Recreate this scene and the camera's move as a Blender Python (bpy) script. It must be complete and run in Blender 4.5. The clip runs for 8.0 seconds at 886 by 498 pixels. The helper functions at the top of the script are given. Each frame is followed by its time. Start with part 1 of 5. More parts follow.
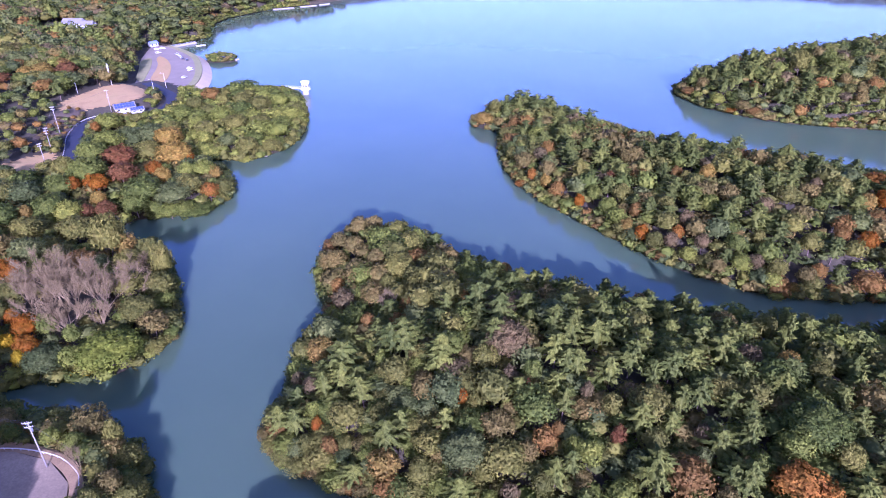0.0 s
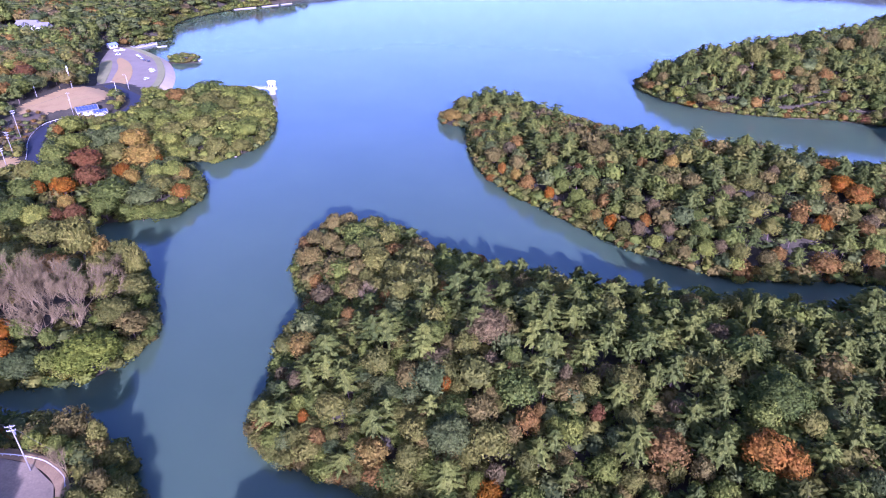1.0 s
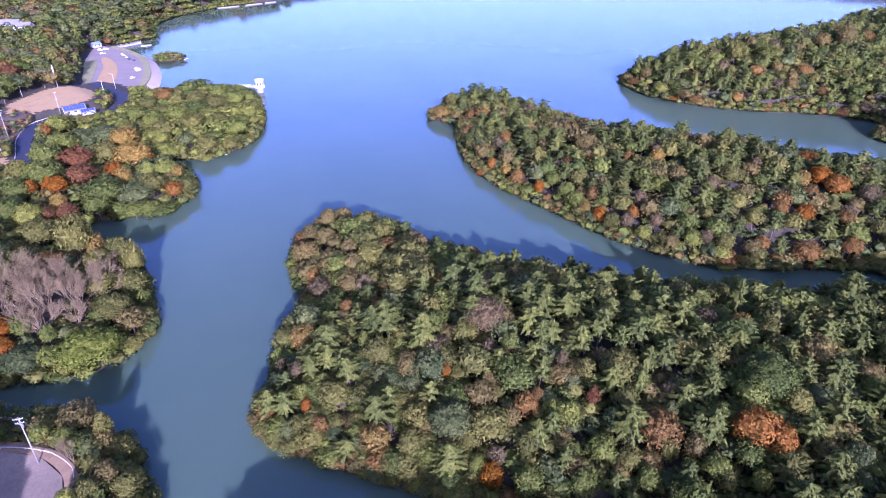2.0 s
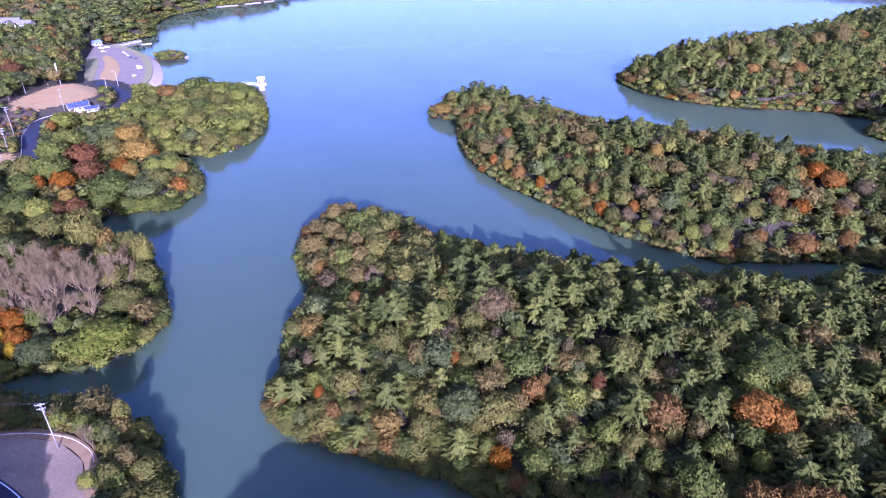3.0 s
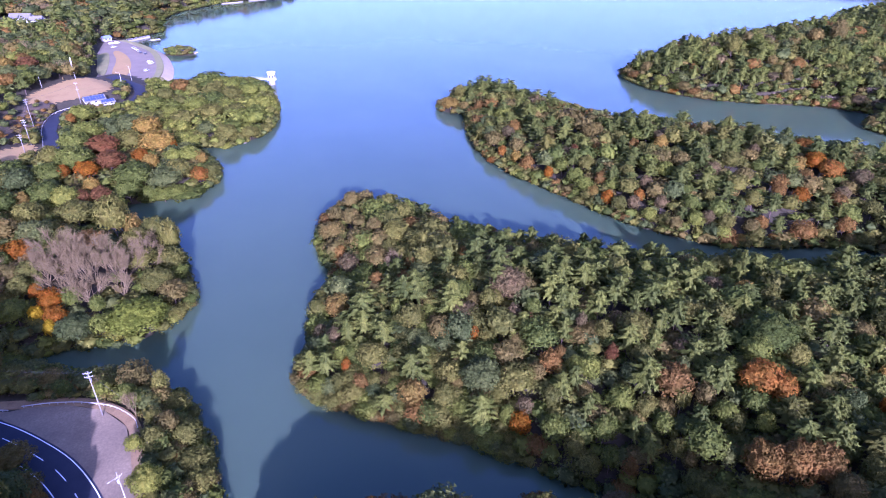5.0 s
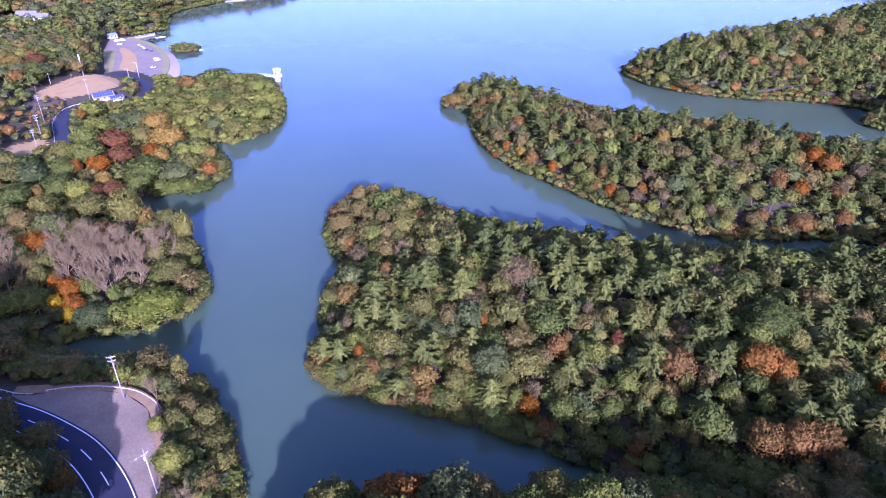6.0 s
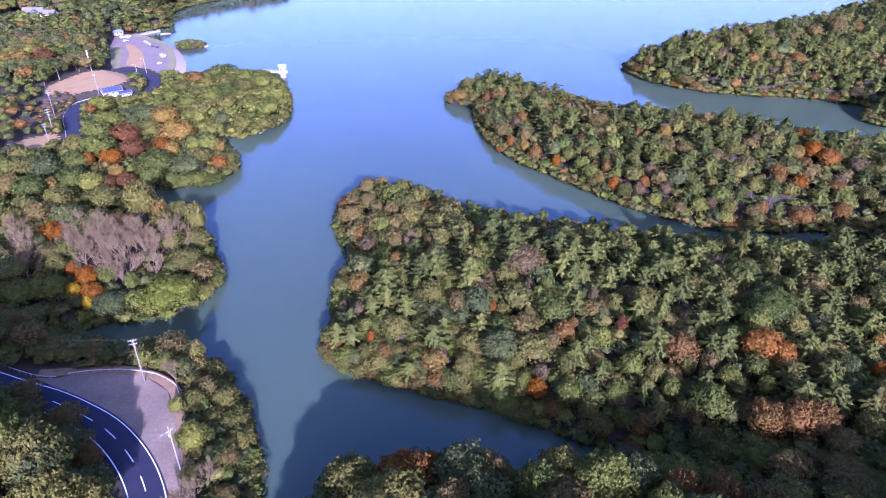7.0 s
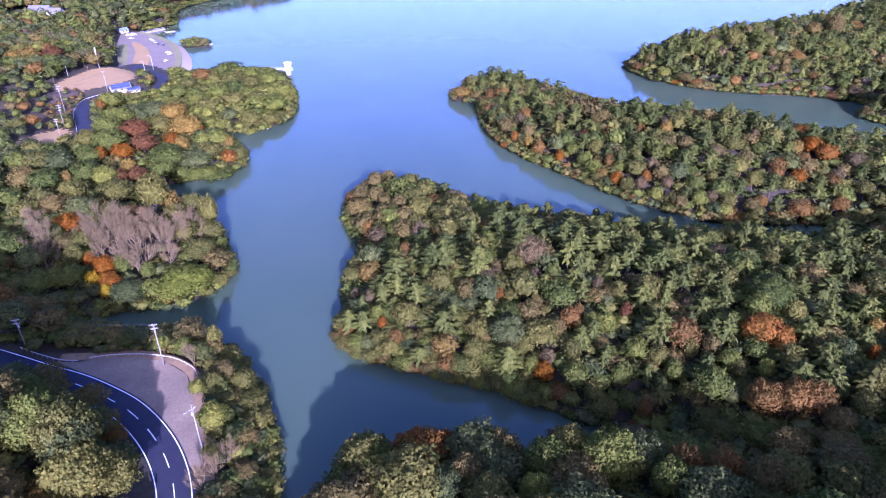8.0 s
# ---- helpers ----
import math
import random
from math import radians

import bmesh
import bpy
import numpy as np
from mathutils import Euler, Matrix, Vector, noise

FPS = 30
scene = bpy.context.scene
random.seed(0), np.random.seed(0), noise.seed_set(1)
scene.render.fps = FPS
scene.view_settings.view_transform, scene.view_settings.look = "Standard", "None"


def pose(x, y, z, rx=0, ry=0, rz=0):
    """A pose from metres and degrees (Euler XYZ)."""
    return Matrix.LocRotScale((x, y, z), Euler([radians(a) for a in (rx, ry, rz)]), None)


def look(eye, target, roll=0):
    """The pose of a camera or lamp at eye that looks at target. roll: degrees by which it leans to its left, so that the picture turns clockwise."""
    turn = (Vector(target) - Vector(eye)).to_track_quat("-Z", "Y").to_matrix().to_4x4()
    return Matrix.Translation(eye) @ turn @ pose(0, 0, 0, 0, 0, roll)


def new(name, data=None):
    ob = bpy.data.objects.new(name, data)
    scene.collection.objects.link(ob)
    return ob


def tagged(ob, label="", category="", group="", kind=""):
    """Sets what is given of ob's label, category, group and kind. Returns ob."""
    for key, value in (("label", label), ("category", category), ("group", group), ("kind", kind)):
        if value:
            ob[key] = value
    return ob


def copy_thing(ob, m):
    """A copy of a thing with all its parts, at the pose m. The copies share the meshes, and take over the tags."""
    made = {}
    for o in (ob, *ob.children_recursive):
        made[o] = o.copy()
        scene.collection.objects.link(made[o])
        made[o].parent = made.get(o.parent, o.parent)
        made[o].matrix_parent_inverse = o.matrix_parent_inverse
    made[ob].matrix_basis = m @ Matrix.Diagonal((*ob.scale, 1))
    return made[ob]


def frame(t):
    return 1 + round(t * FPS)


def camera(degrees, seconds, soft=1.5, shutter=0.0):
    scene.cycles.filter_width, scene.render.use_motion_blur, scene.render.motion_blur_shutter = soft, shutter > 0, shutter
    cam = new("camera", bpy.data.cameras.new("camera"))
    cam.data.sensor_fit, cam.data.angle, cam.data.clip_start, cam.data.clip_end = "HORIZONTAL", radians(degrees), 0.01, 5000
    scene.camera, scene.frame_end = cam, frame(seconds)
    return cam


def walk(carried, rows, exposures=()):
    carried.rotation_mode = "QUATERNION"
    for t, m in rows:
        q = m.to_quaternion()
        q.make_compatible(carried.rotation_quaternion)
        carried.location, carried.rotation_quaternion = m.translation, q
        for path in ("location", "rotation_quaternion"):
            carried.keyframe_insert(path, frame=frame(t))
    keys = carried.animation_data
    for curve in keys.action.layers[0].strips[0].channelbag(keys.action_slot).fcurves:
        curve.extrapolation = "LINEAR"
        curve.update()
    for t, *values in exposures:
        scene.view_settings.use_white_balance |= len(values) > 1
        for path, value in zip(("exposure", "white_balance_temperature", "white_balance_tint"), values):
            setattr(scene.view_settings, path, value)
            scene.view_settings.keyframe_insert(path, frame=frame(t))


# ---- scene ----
cam = camera(70.9, 8.0, soft=1.05)
PATH = [
    (0, (7.351, -2.659, 118.694), (7.167, -0.93, 117.707), 0.0),
    (0.5, (6.177, -4.78, 118.815), (6.041, -3.047, 117.826), 0.0),
    (1, (4.762, -7.062, 118.931), (4.682, -5.326, 117.941), 0.1),
    (1.5, (3.206, -9.345, 119.087), (3.158, -7.609, 118.094), 0.1),
    (3, (-1.668, -16.524, 119.291), (-1.685, -14.789, 118.296), 0.3),
    (3.5, (-3.189, -18.996, 119.371), (-3.204, -17.261, 118.375), 0.3),
    (4, (-4.676, -21.566, 119.384), (-4.689, -19.832, 118.388), 0.3),
    (4.5, (-6.212, -24.223, 119.421), (-6.223, -22.489, 118.423), 0.4),
    (6, (-10.638, -32.621, 119.702), (-10.646, -30.891, 118.7), 0.5),
    (6.5, (-12.046, -35.589, 119.783), (-12.053, -33.86, 118.778), 0.6),
    (7, (-13.543, -38.63, 119.891), (-13.549, -36.902, 118.884), 0.6),
    (7.5, (-14.981, -41.721, 119.945), (-14.986, -39.993, 118.938), 0.6),
    (8, (-16.51, -44.946, 119.852), (-16.513, -43.219, 118.845), 0.7),
]
walk(cam, [(t, look(eye, target, roll)) for t, eye, target, roll in PATH], [(0, 2.03, 4610, 70), (8, 2.03, 4610, 70)])

# ---- light ----
SUN_ELEV, SUN_AZ = radians(21), radians(166)   # azimuth clockwise from +y
sun_dir = Vector((math.sin(SUN_AZ) * math.cos(SUN_ELEV), math.cos(SUN_AZ) * math.cos(SUN_ELEV), math.sin(SUN_ELEV)))
world = bpy.data.worlds.new("sky")
scene.world = world
world.use_nodes = True
wn, wl = world.node_tree.nodes, world.node_tree.links
sky = wn.new("ShaderNodeTexSky")
sky.sky_type = "NISHITA"
sky.sun_disc = False
sky.sun_elevation, sky.sun_rotation = SUN_ELEV, SUN_AZ
sky.air_density, sky.dust_density, sky.ozone_density = 1.0, 3.2, 2.6
wn["Background"].inputs["Strength"].default_value = 0.118
wl.new(sky.outputs["Color"], wn["Background"].inputs["Color"])
sun_data = bpy.data.lights.new("sun", "SUN")
sun_data.energy, sun_data.angle, sun_data.color = 4.9, radians(0.6), (1.0, 0.93, 0.84)
sun = new("sun", sun_data)
sun.matrix_world = look(sun_dir * 900, (0, 0, 0))

# ---- materials ----


def material(name):
    mat = bpy.data.materials.new(name)
    mat.use_nodes = True
    return mat, mat.node_tree.nodes, mat.node_tree.links


def node(nodes, kind, **values):
    n = nodes.new(kind)
    for key, value in values.items():
        n.inputs[key.replace("_", " ")].default_value = value
    return n


def math_node(nodes, links, op, a, b):
    n = nodes.new("ShaderNodeMath")
    n.operation = op
    for socket, value in zip(n.inputs, (a, b)):
        if isinstance(value, (int, float)):
            socket.default_value = value
        else:
            links.new(value, socket)
    return n.outputs[0]


def ramp(nodes, links, fac, stops):
    r = nodes.new("ShaderNodeValToRGB")
    while len(r.color_ramp.elements) < len(stops):
        r.color_ramp.elements.new(0.5)
    for e, (at, colour) in zip(r.color_ramp.elements, stops):
        e.position, e.color = at, (*colour, 1)
    links.new(fac, r.inputs["Fac"])
    return r.outputs["Color"]


def surface(name, stops, scale=1.0, rough=0.8, metal=0.0, bump=0.0, fine=9.0, spec=0.15):
    """A mottled surface: two scales of noise through a colour ramp, with fine relief."""
    mat, nodes, links = material(name)
    b = nodes["Principled BSDF"]
    place = nodes.new("ShaderNodeNewGeometry")
    big = node(nodes, "ShaderNodeTexNoise", Scale=scale, Detail=5.0, Roughness=0.6)
    small = node(nodes, "ShaderNodeTexNoise", Scale=scale * fine, Detail=3.0, Roughness=0.6)
    for n in (big, small):
        links.new(place.outputs["Position"], n.inputs["Vector"])
    mixed = math_node(nodes, links, "ADD", math_node(nodes, links, "MULTIPLY", big.outputs["Fac"], 0.6),
                      math_node(nodes, links, "MULTIPLY", small.outputs["Fac"], 0.4))
    links.new(ramp(nodes, links, mixed, stops), b.inputs["Base Color"])
    b.inputs["Roughness"].default_value, b.inputs["Metallic"].default_value = rough, metal
    b.inputs["Specular IOR Level"].default_value = spec
    if bump:
        bn = node(nodes, "ShaderNodeBump", Strength=bump, Distance=0.1)
        links.new(small.outputs["Fac"], bn.inputs["Height"])
        links.new(bn.outputs["Normal"], b.inputs["Normal"])
    return mat


def foliage(name, low, high, through_light=0.46):
    """Leaves: a colour for each tree between low and high, each clump a little off it, some light coming through."""
    mat, nodes, links = material(name)
    b, out = nodes["Principled BSDF"], nodes["Material Output"]
    info, geo = nodes.new("ShaderNodeObjectInfo"), nodes.new("ShaderNodeNewGeometry")
    tint = nodes.new("ShaderNodeAttribute")
    tint.attribute_name = "tint"
    which = math_node(nodes, links, "FRACT", math_node(nodes, links, "ADD", info.outputs["Random"], tint.outputs["Fac"]), 0.0)
    island = math_node(nodes, links, "MULTIPLY", math_node(nodes, links, "SUBTRACT", geo.outputs["Random Per Island"], 0.5), 0.34)
    colour = ramp(nodes, links, math_node(nodes, links, "ADD", which, island), [(0.0, low), (1.0, high)])
    patch = node(nodes, "ShaderNodeTexNoise", Scale=0.35, Detail=3.0, Roughness=0.6)
    links.new(geo.outputs["Position"], patch.inputs["Vector"])
    hsv = nodes.new("ShaderNodeHueSaturation")
    hsv.inputs["Saturation"].default_value = 1.12
    links.new(colour, hsv.inputs["Color"])
    clump = math_node(nodes, links, "ADD", math_node(nodes, links, "MULTIPLY", geo.outputs["Random Per Island"], 0.54), 0.72)
    links.new(math_node(nodes, links, "MULTIPLY", clump, math_node(nodes, links, "ADD", math_node(nodes, links, "MULTIPLY", patch.outputs["Fac"], 0.9), 0.55)), hsv.inputs["Value"])
    links.new(math_node(nodes, links, "ADD", math_node(nodes, links, "MULTIPLY", patch.outputs["Fac"], -0.06), 0.53), hsv.inputs["Hue"])
    links.new(hsv.outputs["Color"], b.inputs["Base Color"])
    b.inputs["Roughness"].default_value, b.inputs["Specular IOR Level"].default_value = 0.7, 0.08
    lit = nodes.new("ShaderNodeBsdfTranslucent")
    links.new(hsv.outputs["Color"], lit.inputs["Color"])
    both = nodes.new("ShaderNodeMixShader")
    both.inputs["Fac"].default_value = through_light
    links.new(b.outputs[0], both.inputs[1])
    links.new(lit.outputs[0], both.inputs[2])
    links.new(both.outputs[0], out.inputs["Surface"])
    return mat


LEAF = {name: foliage("leaves_" + name, low, high) for name, low, high in (
    ("pine", (.061, .076, .020), (.113, .124, .029)),
    ("green", (.059, .076, .018), (.107, .121, .026)),
    ("greygreen", (.059, .074, .024), (.097, .108, .032)),
    ("olive", (.080, .083, .021), (.124, .119, .029)),
    ("lime", (.108, .124, .026), (.156, .162, .034)),
    ("bright", (.094, .115, .020), (.123, .139, .026)),
    ("yellow", (.246, .182, .024), (.323, .227, .029)),
    ("gold", (.150, .112, .032), (.200, .142, .036)),
    ("orange", (.150, .080, .024), (.196, .100, .028)),
    ("red", (.142, .064, .018), (.185, .083, .021)),
    ("darkred", (.090, .050, .021), (.122, .062, .025)),
    ("rust", (.116, .076, .025), (.155, .097, .030)),
    ("tan", (.099, .085, .027), (.138, .111, .034)),
    ("mauve", (.086, .071, .031), (.116, .090, .038)),
)}
BARK = surface("bark", [(0.3, (.054, .039, .031)), (0.7, (.131, .092, .069))], 3.0, 0.9, bump=0.4)
TWIG = surface("twigs", [(0.3, (.088, .066, .024)), (0.7, (.130, .098, .036))], 0.6, 0.9)
LIMB = surface("pale_limbs", [(0.3, (.112, .083, .038)), (0.7, (.168, .126, .058))], 0.8, 0.9)
GROUND = surface("forest_floor", [(0.3, (.020, .018, .010)), (0.5, (.037, .032, .017)), (0.7, (.058, .049, .026))], 0.12, 0.95, bump=0.5)
DRY_GRASS = surface("dry_grass", [(0.3, (.172, .108, .038)), (0.5, (.245, .163, .058)), (0.62, (.205, .146, .048)), (0.75, (.278, .196, .078))], 0.12, 0.95, bump=0.6, fine=14)
LAWN = surface("lawn", [(0.3, (.120, .120, .040)), (0.7, (.180, .165, .068))], 0.1, 0.95, bump=0.5)
ASPHALT = surface("asphalt", [(0.3, (.014, .015, .022)), (0.7, (.023, .025, .032))], 0.25, 0.75, bump=0.15, fine=30)
OLD_ASPHALT = surface("old_asphalt", [(0.3, (.118, .096, .066)), (0.7, (.165, .136, .096))], 0.1, 0.85, bump=0.15, fine=20)
PAVING = surface("worn_paving", [(0.30, (.096, .077, .047)), (0.46, (.133, .104, .061)), (0.56, (.159, .124, .071)), (0.70, (.207, .163, .096))], 0.09, 0.9, bump=0.2, fine=22)
EARTH = surface("bare_earth", [(0.3, (.108, .073, .032)), (0.55, (.185, .127, .058)), (0.7, (.162, .139, .054))], 0.4, 0.95, bump=0.5)
# dark base colour stands in for the shade over the yard
SHADE_YARD = surface("shade_dark_yard", [(0.3, (.040, .030, .017)), (0.7, (.078, .058, .034))], 0.15, 0.9, bump=0.4)
SAND = surface("sand", [(0.3, (.255, .205, .120)), (0.7, (.335, .275, .168))], 0.15, 0.95, bump=0.3)
PAINT = surface("road_paint", [(0.25, (.546, .546, .528)), (0.6, (.704, .704, .686))], 1.2, 0.6)
CONCRETE = surface("concrete", [(0.3, (.145, .132, .108)), (0.7, (.215, .198, .165))], 0.8, 0.85, bump=0.2)
GALVANISED = surface("galvanised_steel", [(0.3, (.250, .248, .240)), (0.7, (.350, .346, .335))], 2.0, 0.45, metal=0.4)
WHITE = surface("white_paint", [(0.3, (.310, .300, .275)), (0.7, (.390, .380, .355))], 1.0, 0.55)
ROCK = surface("rock", [(0.3, (.169, .146, .115)), (0.7, (.323, .285, .231))], 0.6, 0.9, bump=0.5)


def lake_material():
    """Green, slightly turbid water with small ripples."""
    mat, nodes, links = material("lake_water")
    b = nodes["Principled BSDF"]
    place = nodes.new("ShaderNodeNewGeometry")
    murk = node(nodes, "ShaderNodeTexNoise", Scale=0.012, Detail=4.0, Roughness=0.55)
    links.new(place.outputs["Position"], murk.inputs["Vector"])
    links.new(ramp(nodes, links, murk.outputs["Fac"], [(0.35, (.037, .060, .032)), (0.65, (.042, .066, .035))]), b.inputs["Base Color"])
    b.inputs["Roughness"].default_value, b.inputs["IOR"].default_value = 0.10, 1.333
    b.subsurface_method = "BURLEY"
    b.inputs["Subsurface Weight"].default_value, b.inputs["Subsurface Scale"].default_value = 1.0, 1.0
    b.inputs["Subsurface Radius"].default_value = (1.2, 1.4, 1.2)
    ripple = node(nodes, "ShaderNodeTexNoise", Scale=0.9, Detail=4.0, Roughness=0.6)
    links.new(place.outputs["Position"], ripple.inputs["Vector"])
    bn = node(nodes, "ShaderNodeBump", Strength=0.12, Distance=0.05)
    links.new(ripple.outputs["Fac"], bn.inputs["Height"])
    links.new(bn.outputs["Normal"], b.inputs["Normal"])
    return mat


WATER = lake_material()

# ---- plan: shoreline, heights ----
NEAR_SHORE = [(38, 63), (23, 60), (10, 57), (-5, 57), (-18, 55), (-29, 55), (-38, 50), (-43, 42), (-46, 32), (-46, 20), (-50, 20),
              (-53, 34), (-55, 46), (-58, 58), (-62, 70), (-68, 82), (-74, 91), (-82, 97), (-92, 101), (-104, 103), (-116, 104), (-128, 107)]
WEST_SHORE = [(-133, 111), (-127, 114), (-119, 120), (-110, 120), (-101, 121), (-97, 128), (-94, 134), (-93, 143), (-98, 153), (-103, 163),
              (-110, 175), (-117, 183), (-126, 185), (-140, 182), (-153, 189), (-150, 203), (-148, 215), (-134, 221), (-122, 222),
              (-119, 232), (-116, 242), (-120, 253), (-131, 270), (-148, 280), (-140, 287), (-126, 285), (-113, 296), (-109, 317),
              (-113, 340), (-116, 356), (-123, 374), (-133, 398), (-142, 409), (-160, 408), (-180, 402), (-195, 397), (-203, 398)]
FAR_SHORE = [(-208, 424), (-222, 460), (-246, 501), (-277, 531), (-299, 545), (-302, 556), (-290, 575), (-281, 594), (-300, 622), (-309, 660),
             (-309, 700), (-295, 730), (-280, 768), (-240, 808), (-215, 850), (-120, 960), (80, 1050), (330, 1040), (560, 930), (650, 800)]
EAST_SHORE = [(600, 715), (420, 612), (300, 545), (222, 505), (165, 478), (132, 456), (121, 440), (131, 411), (138, 402), (160, 384), (191, 375),
              (230, 371), (256, 356), (265, 346), (254, 338), (239, 331), (238, 322), (248, 312), (263, 298), (255, 280), (230, 263), (212, 262),
              (184, 272), (157, 288), (118, 299), (91, 316), (64, 334), (45, 357), (34, 378), (15, 384), (0, 376), (-13, 360)]
HEADLAND_SHORE = [(-12, 351), (6, 346), (5, 330), (6, 312), (11, 283), (17, 268), (24, 256), (31, 246), (45, 231), (64, 207), (91, 187), (115, 184),
                  (140, 186), (155, 184), (166, 176), (142, 164), (113, 157), (95, 156), (80, 161), (62, 161), (46, 168), (28, 172), (10, 181),
                  (-8, 194), (-24, 205), (-38, 215), (-50, 211), (-57, 200), (-57, 187), (-54, 176), (-46, 162), (-44, 155), (-49, 141),
                  (-49, 128), (-46, 118), (-49, 107), (-46, 102), (-39, 97), (-30, 94), (-20, 90), (-6, 86), (9, 80), (23, 72), (38, 67)]


def rounded(points, rounds=2):
    """Corner-cutting of a closed outline."""
    p = np.array(points, float)
    for _ in range(rounds):
        q = np.roll(p, -1, 0)
        p = np.stack([0.75 * p + 0.25 * q, 0.25 * p + 0.75 * q], 1).reshape(-1, 2)
    return p


SHORE = rounded(NEAR_SHORE + WEST_SHORE + FAR_SHORE + EAST_SHORE + HEADLAND_SHORE)


def distance(p, line, closed=False):
    """Distance of points p (n, 2) from a polyline."""
    a = np.asarray(line, float)
    b = np.roll(a, -1, 0)
    if not closed:
        a, b = a[:-1], b[:-1]
    best = np.full(len(p), 1e9)
    for s, e in zip(a, b):
        d = e - s
        u = np.clip(((p - s) @ d) / max(d @ d, 1e-9), 0, 1)
        best = np.minimum(best, np.hypot(*(p - s - u[:, None] * d).T))
    return best


def inside(p, line):
    """Whether points p lie in a closed outline."""
    a = np.asarray(line, float)
    b = np.roll(a, -1, 0)
    odd = np.zeros(len(p), bool)
    for (x0, y0), (x1, y1) in zip(a, b):
        if y0 != y1:
            cut = ((y0 > p[:, 1]) != (y1 > p[:, 1])) & (p[:, 0] < (x1 - x0) * (p[:, 1] - y0) / (y1 - y0) + x0)
            odd ^= cut
    return odd


def smooth(points, step=1.5):
    """An even Catmull-Rom line through points."""
    p = np.array(points, float)
    p = np.vstack([2 * p[0] - p[1], p, 2 * p[-1] - p[-2]])
    out = []
    for a, b, c, d in zip(p, p[1:], p[2:], p[3:]):
        n = max(2, int(np.linalg.norm(c - b) / step))
        for u in np.arange(n) / n:
            out.append(0.5 * (2 * b + (c - a) * u + (2 * a - 5 * b + 4 * c - d) * u**2 + (3 * b - a - 3 * c + d) * u**3))
    out.append(p[-2])
    return np.array(out)


ROAD_Z, LOT_Z, FIELD_Z, WEST_Z = 5.2, 4.0, 10.0, 8.0
ROAD = smooth([(-150, 91), (-137, 86.5), (-125, 82.2), (-114, 78.6), (-104.3, 74.2), (-95.5, 69.2), (-87.6, 62.7), (-80.8, 55.2), (-75.5, 46.9), (-72, 38), (-70, 28), (-69, 10)])
LAYBY = [(-123, 87), (-117, 87), (-113.5, 88.4), (-103.8, 89.6), (-93.7, 88), (-85.5, 82.6), (-81, 74.7), (-76.6, 65.9), (-72.6, 57.9), (-69.5, 48),
         (-76.1, 54.5), (-80, 59.5), (-84.8, 64.8), (-93.1, 71.4), (-103.1, 77.4), (-113, 82.3)]
LAKESIDE = smooth([(-203, 396), (-208, 424), (-222, 460), (-246, 501), (-277, 531), (-300, 545)], 3.0)
LOT = rounded([(-234, 384), (-220, 374), (-215, 400), (-218, 428), (-232.5, 461), (-253.5, 495), (-280.5, 520.5), (-300, 536), (-306, 528), (-296, 500), (-285, 470), (-262, 430), (-252, 402)])
SHOULDER = smooth([(-123, 88.0), (-113.5, 88.9), (-103.8, 90.0), (-93.7, 88.4), (-85.2, 83.0), (-80.6, 74.9), (-76.2, 66.1), (-72.2, 58.1), (-68.6, 48)])
FIELD = rounded([(-262, 334), (-261, 362), (-256, 384), (-240, 389), (-226, 376), (-218, 358), (-223, 346), (-231, 337), (-244, 322)])
WEST_ROAD = smooth([(-196, 246), (-200, 256), (-208, 271), (-218, 287), (-224, 302), (-226.5, 314), (-221, 323), (-208, 326), (-199, 336), (-198, 350), (-205, 368), (-222, 384), (-238, 398)])
DRY_SLOPE = rounded([(-231, 239), (-224, 264), (-217, 270), (-209, 259), (-204, 247), (-205, 235), (-214, 230)])
CLEARING = [(-250, 318), (-226, 350), (-214, 364), (-206, 352), (-206, 326), (-225, 316)]
SCRUB = rounded([(-252, 331), (-247, 300), (-235, 275), (-226, 266), (-222, 285), (-229, 303), (-233, 322), (-240, 331)])


def bell(p, x, y, r):
    return np.exp(-((p[:, 0] - x) ** 2 + (p[:, 1] - y) ** 2) / (2 * r * r))


def step(v, a, b):
    u = np.clip((v - a) / (b - a), 0, 1)
    return u * u * (3 - 2 * u)


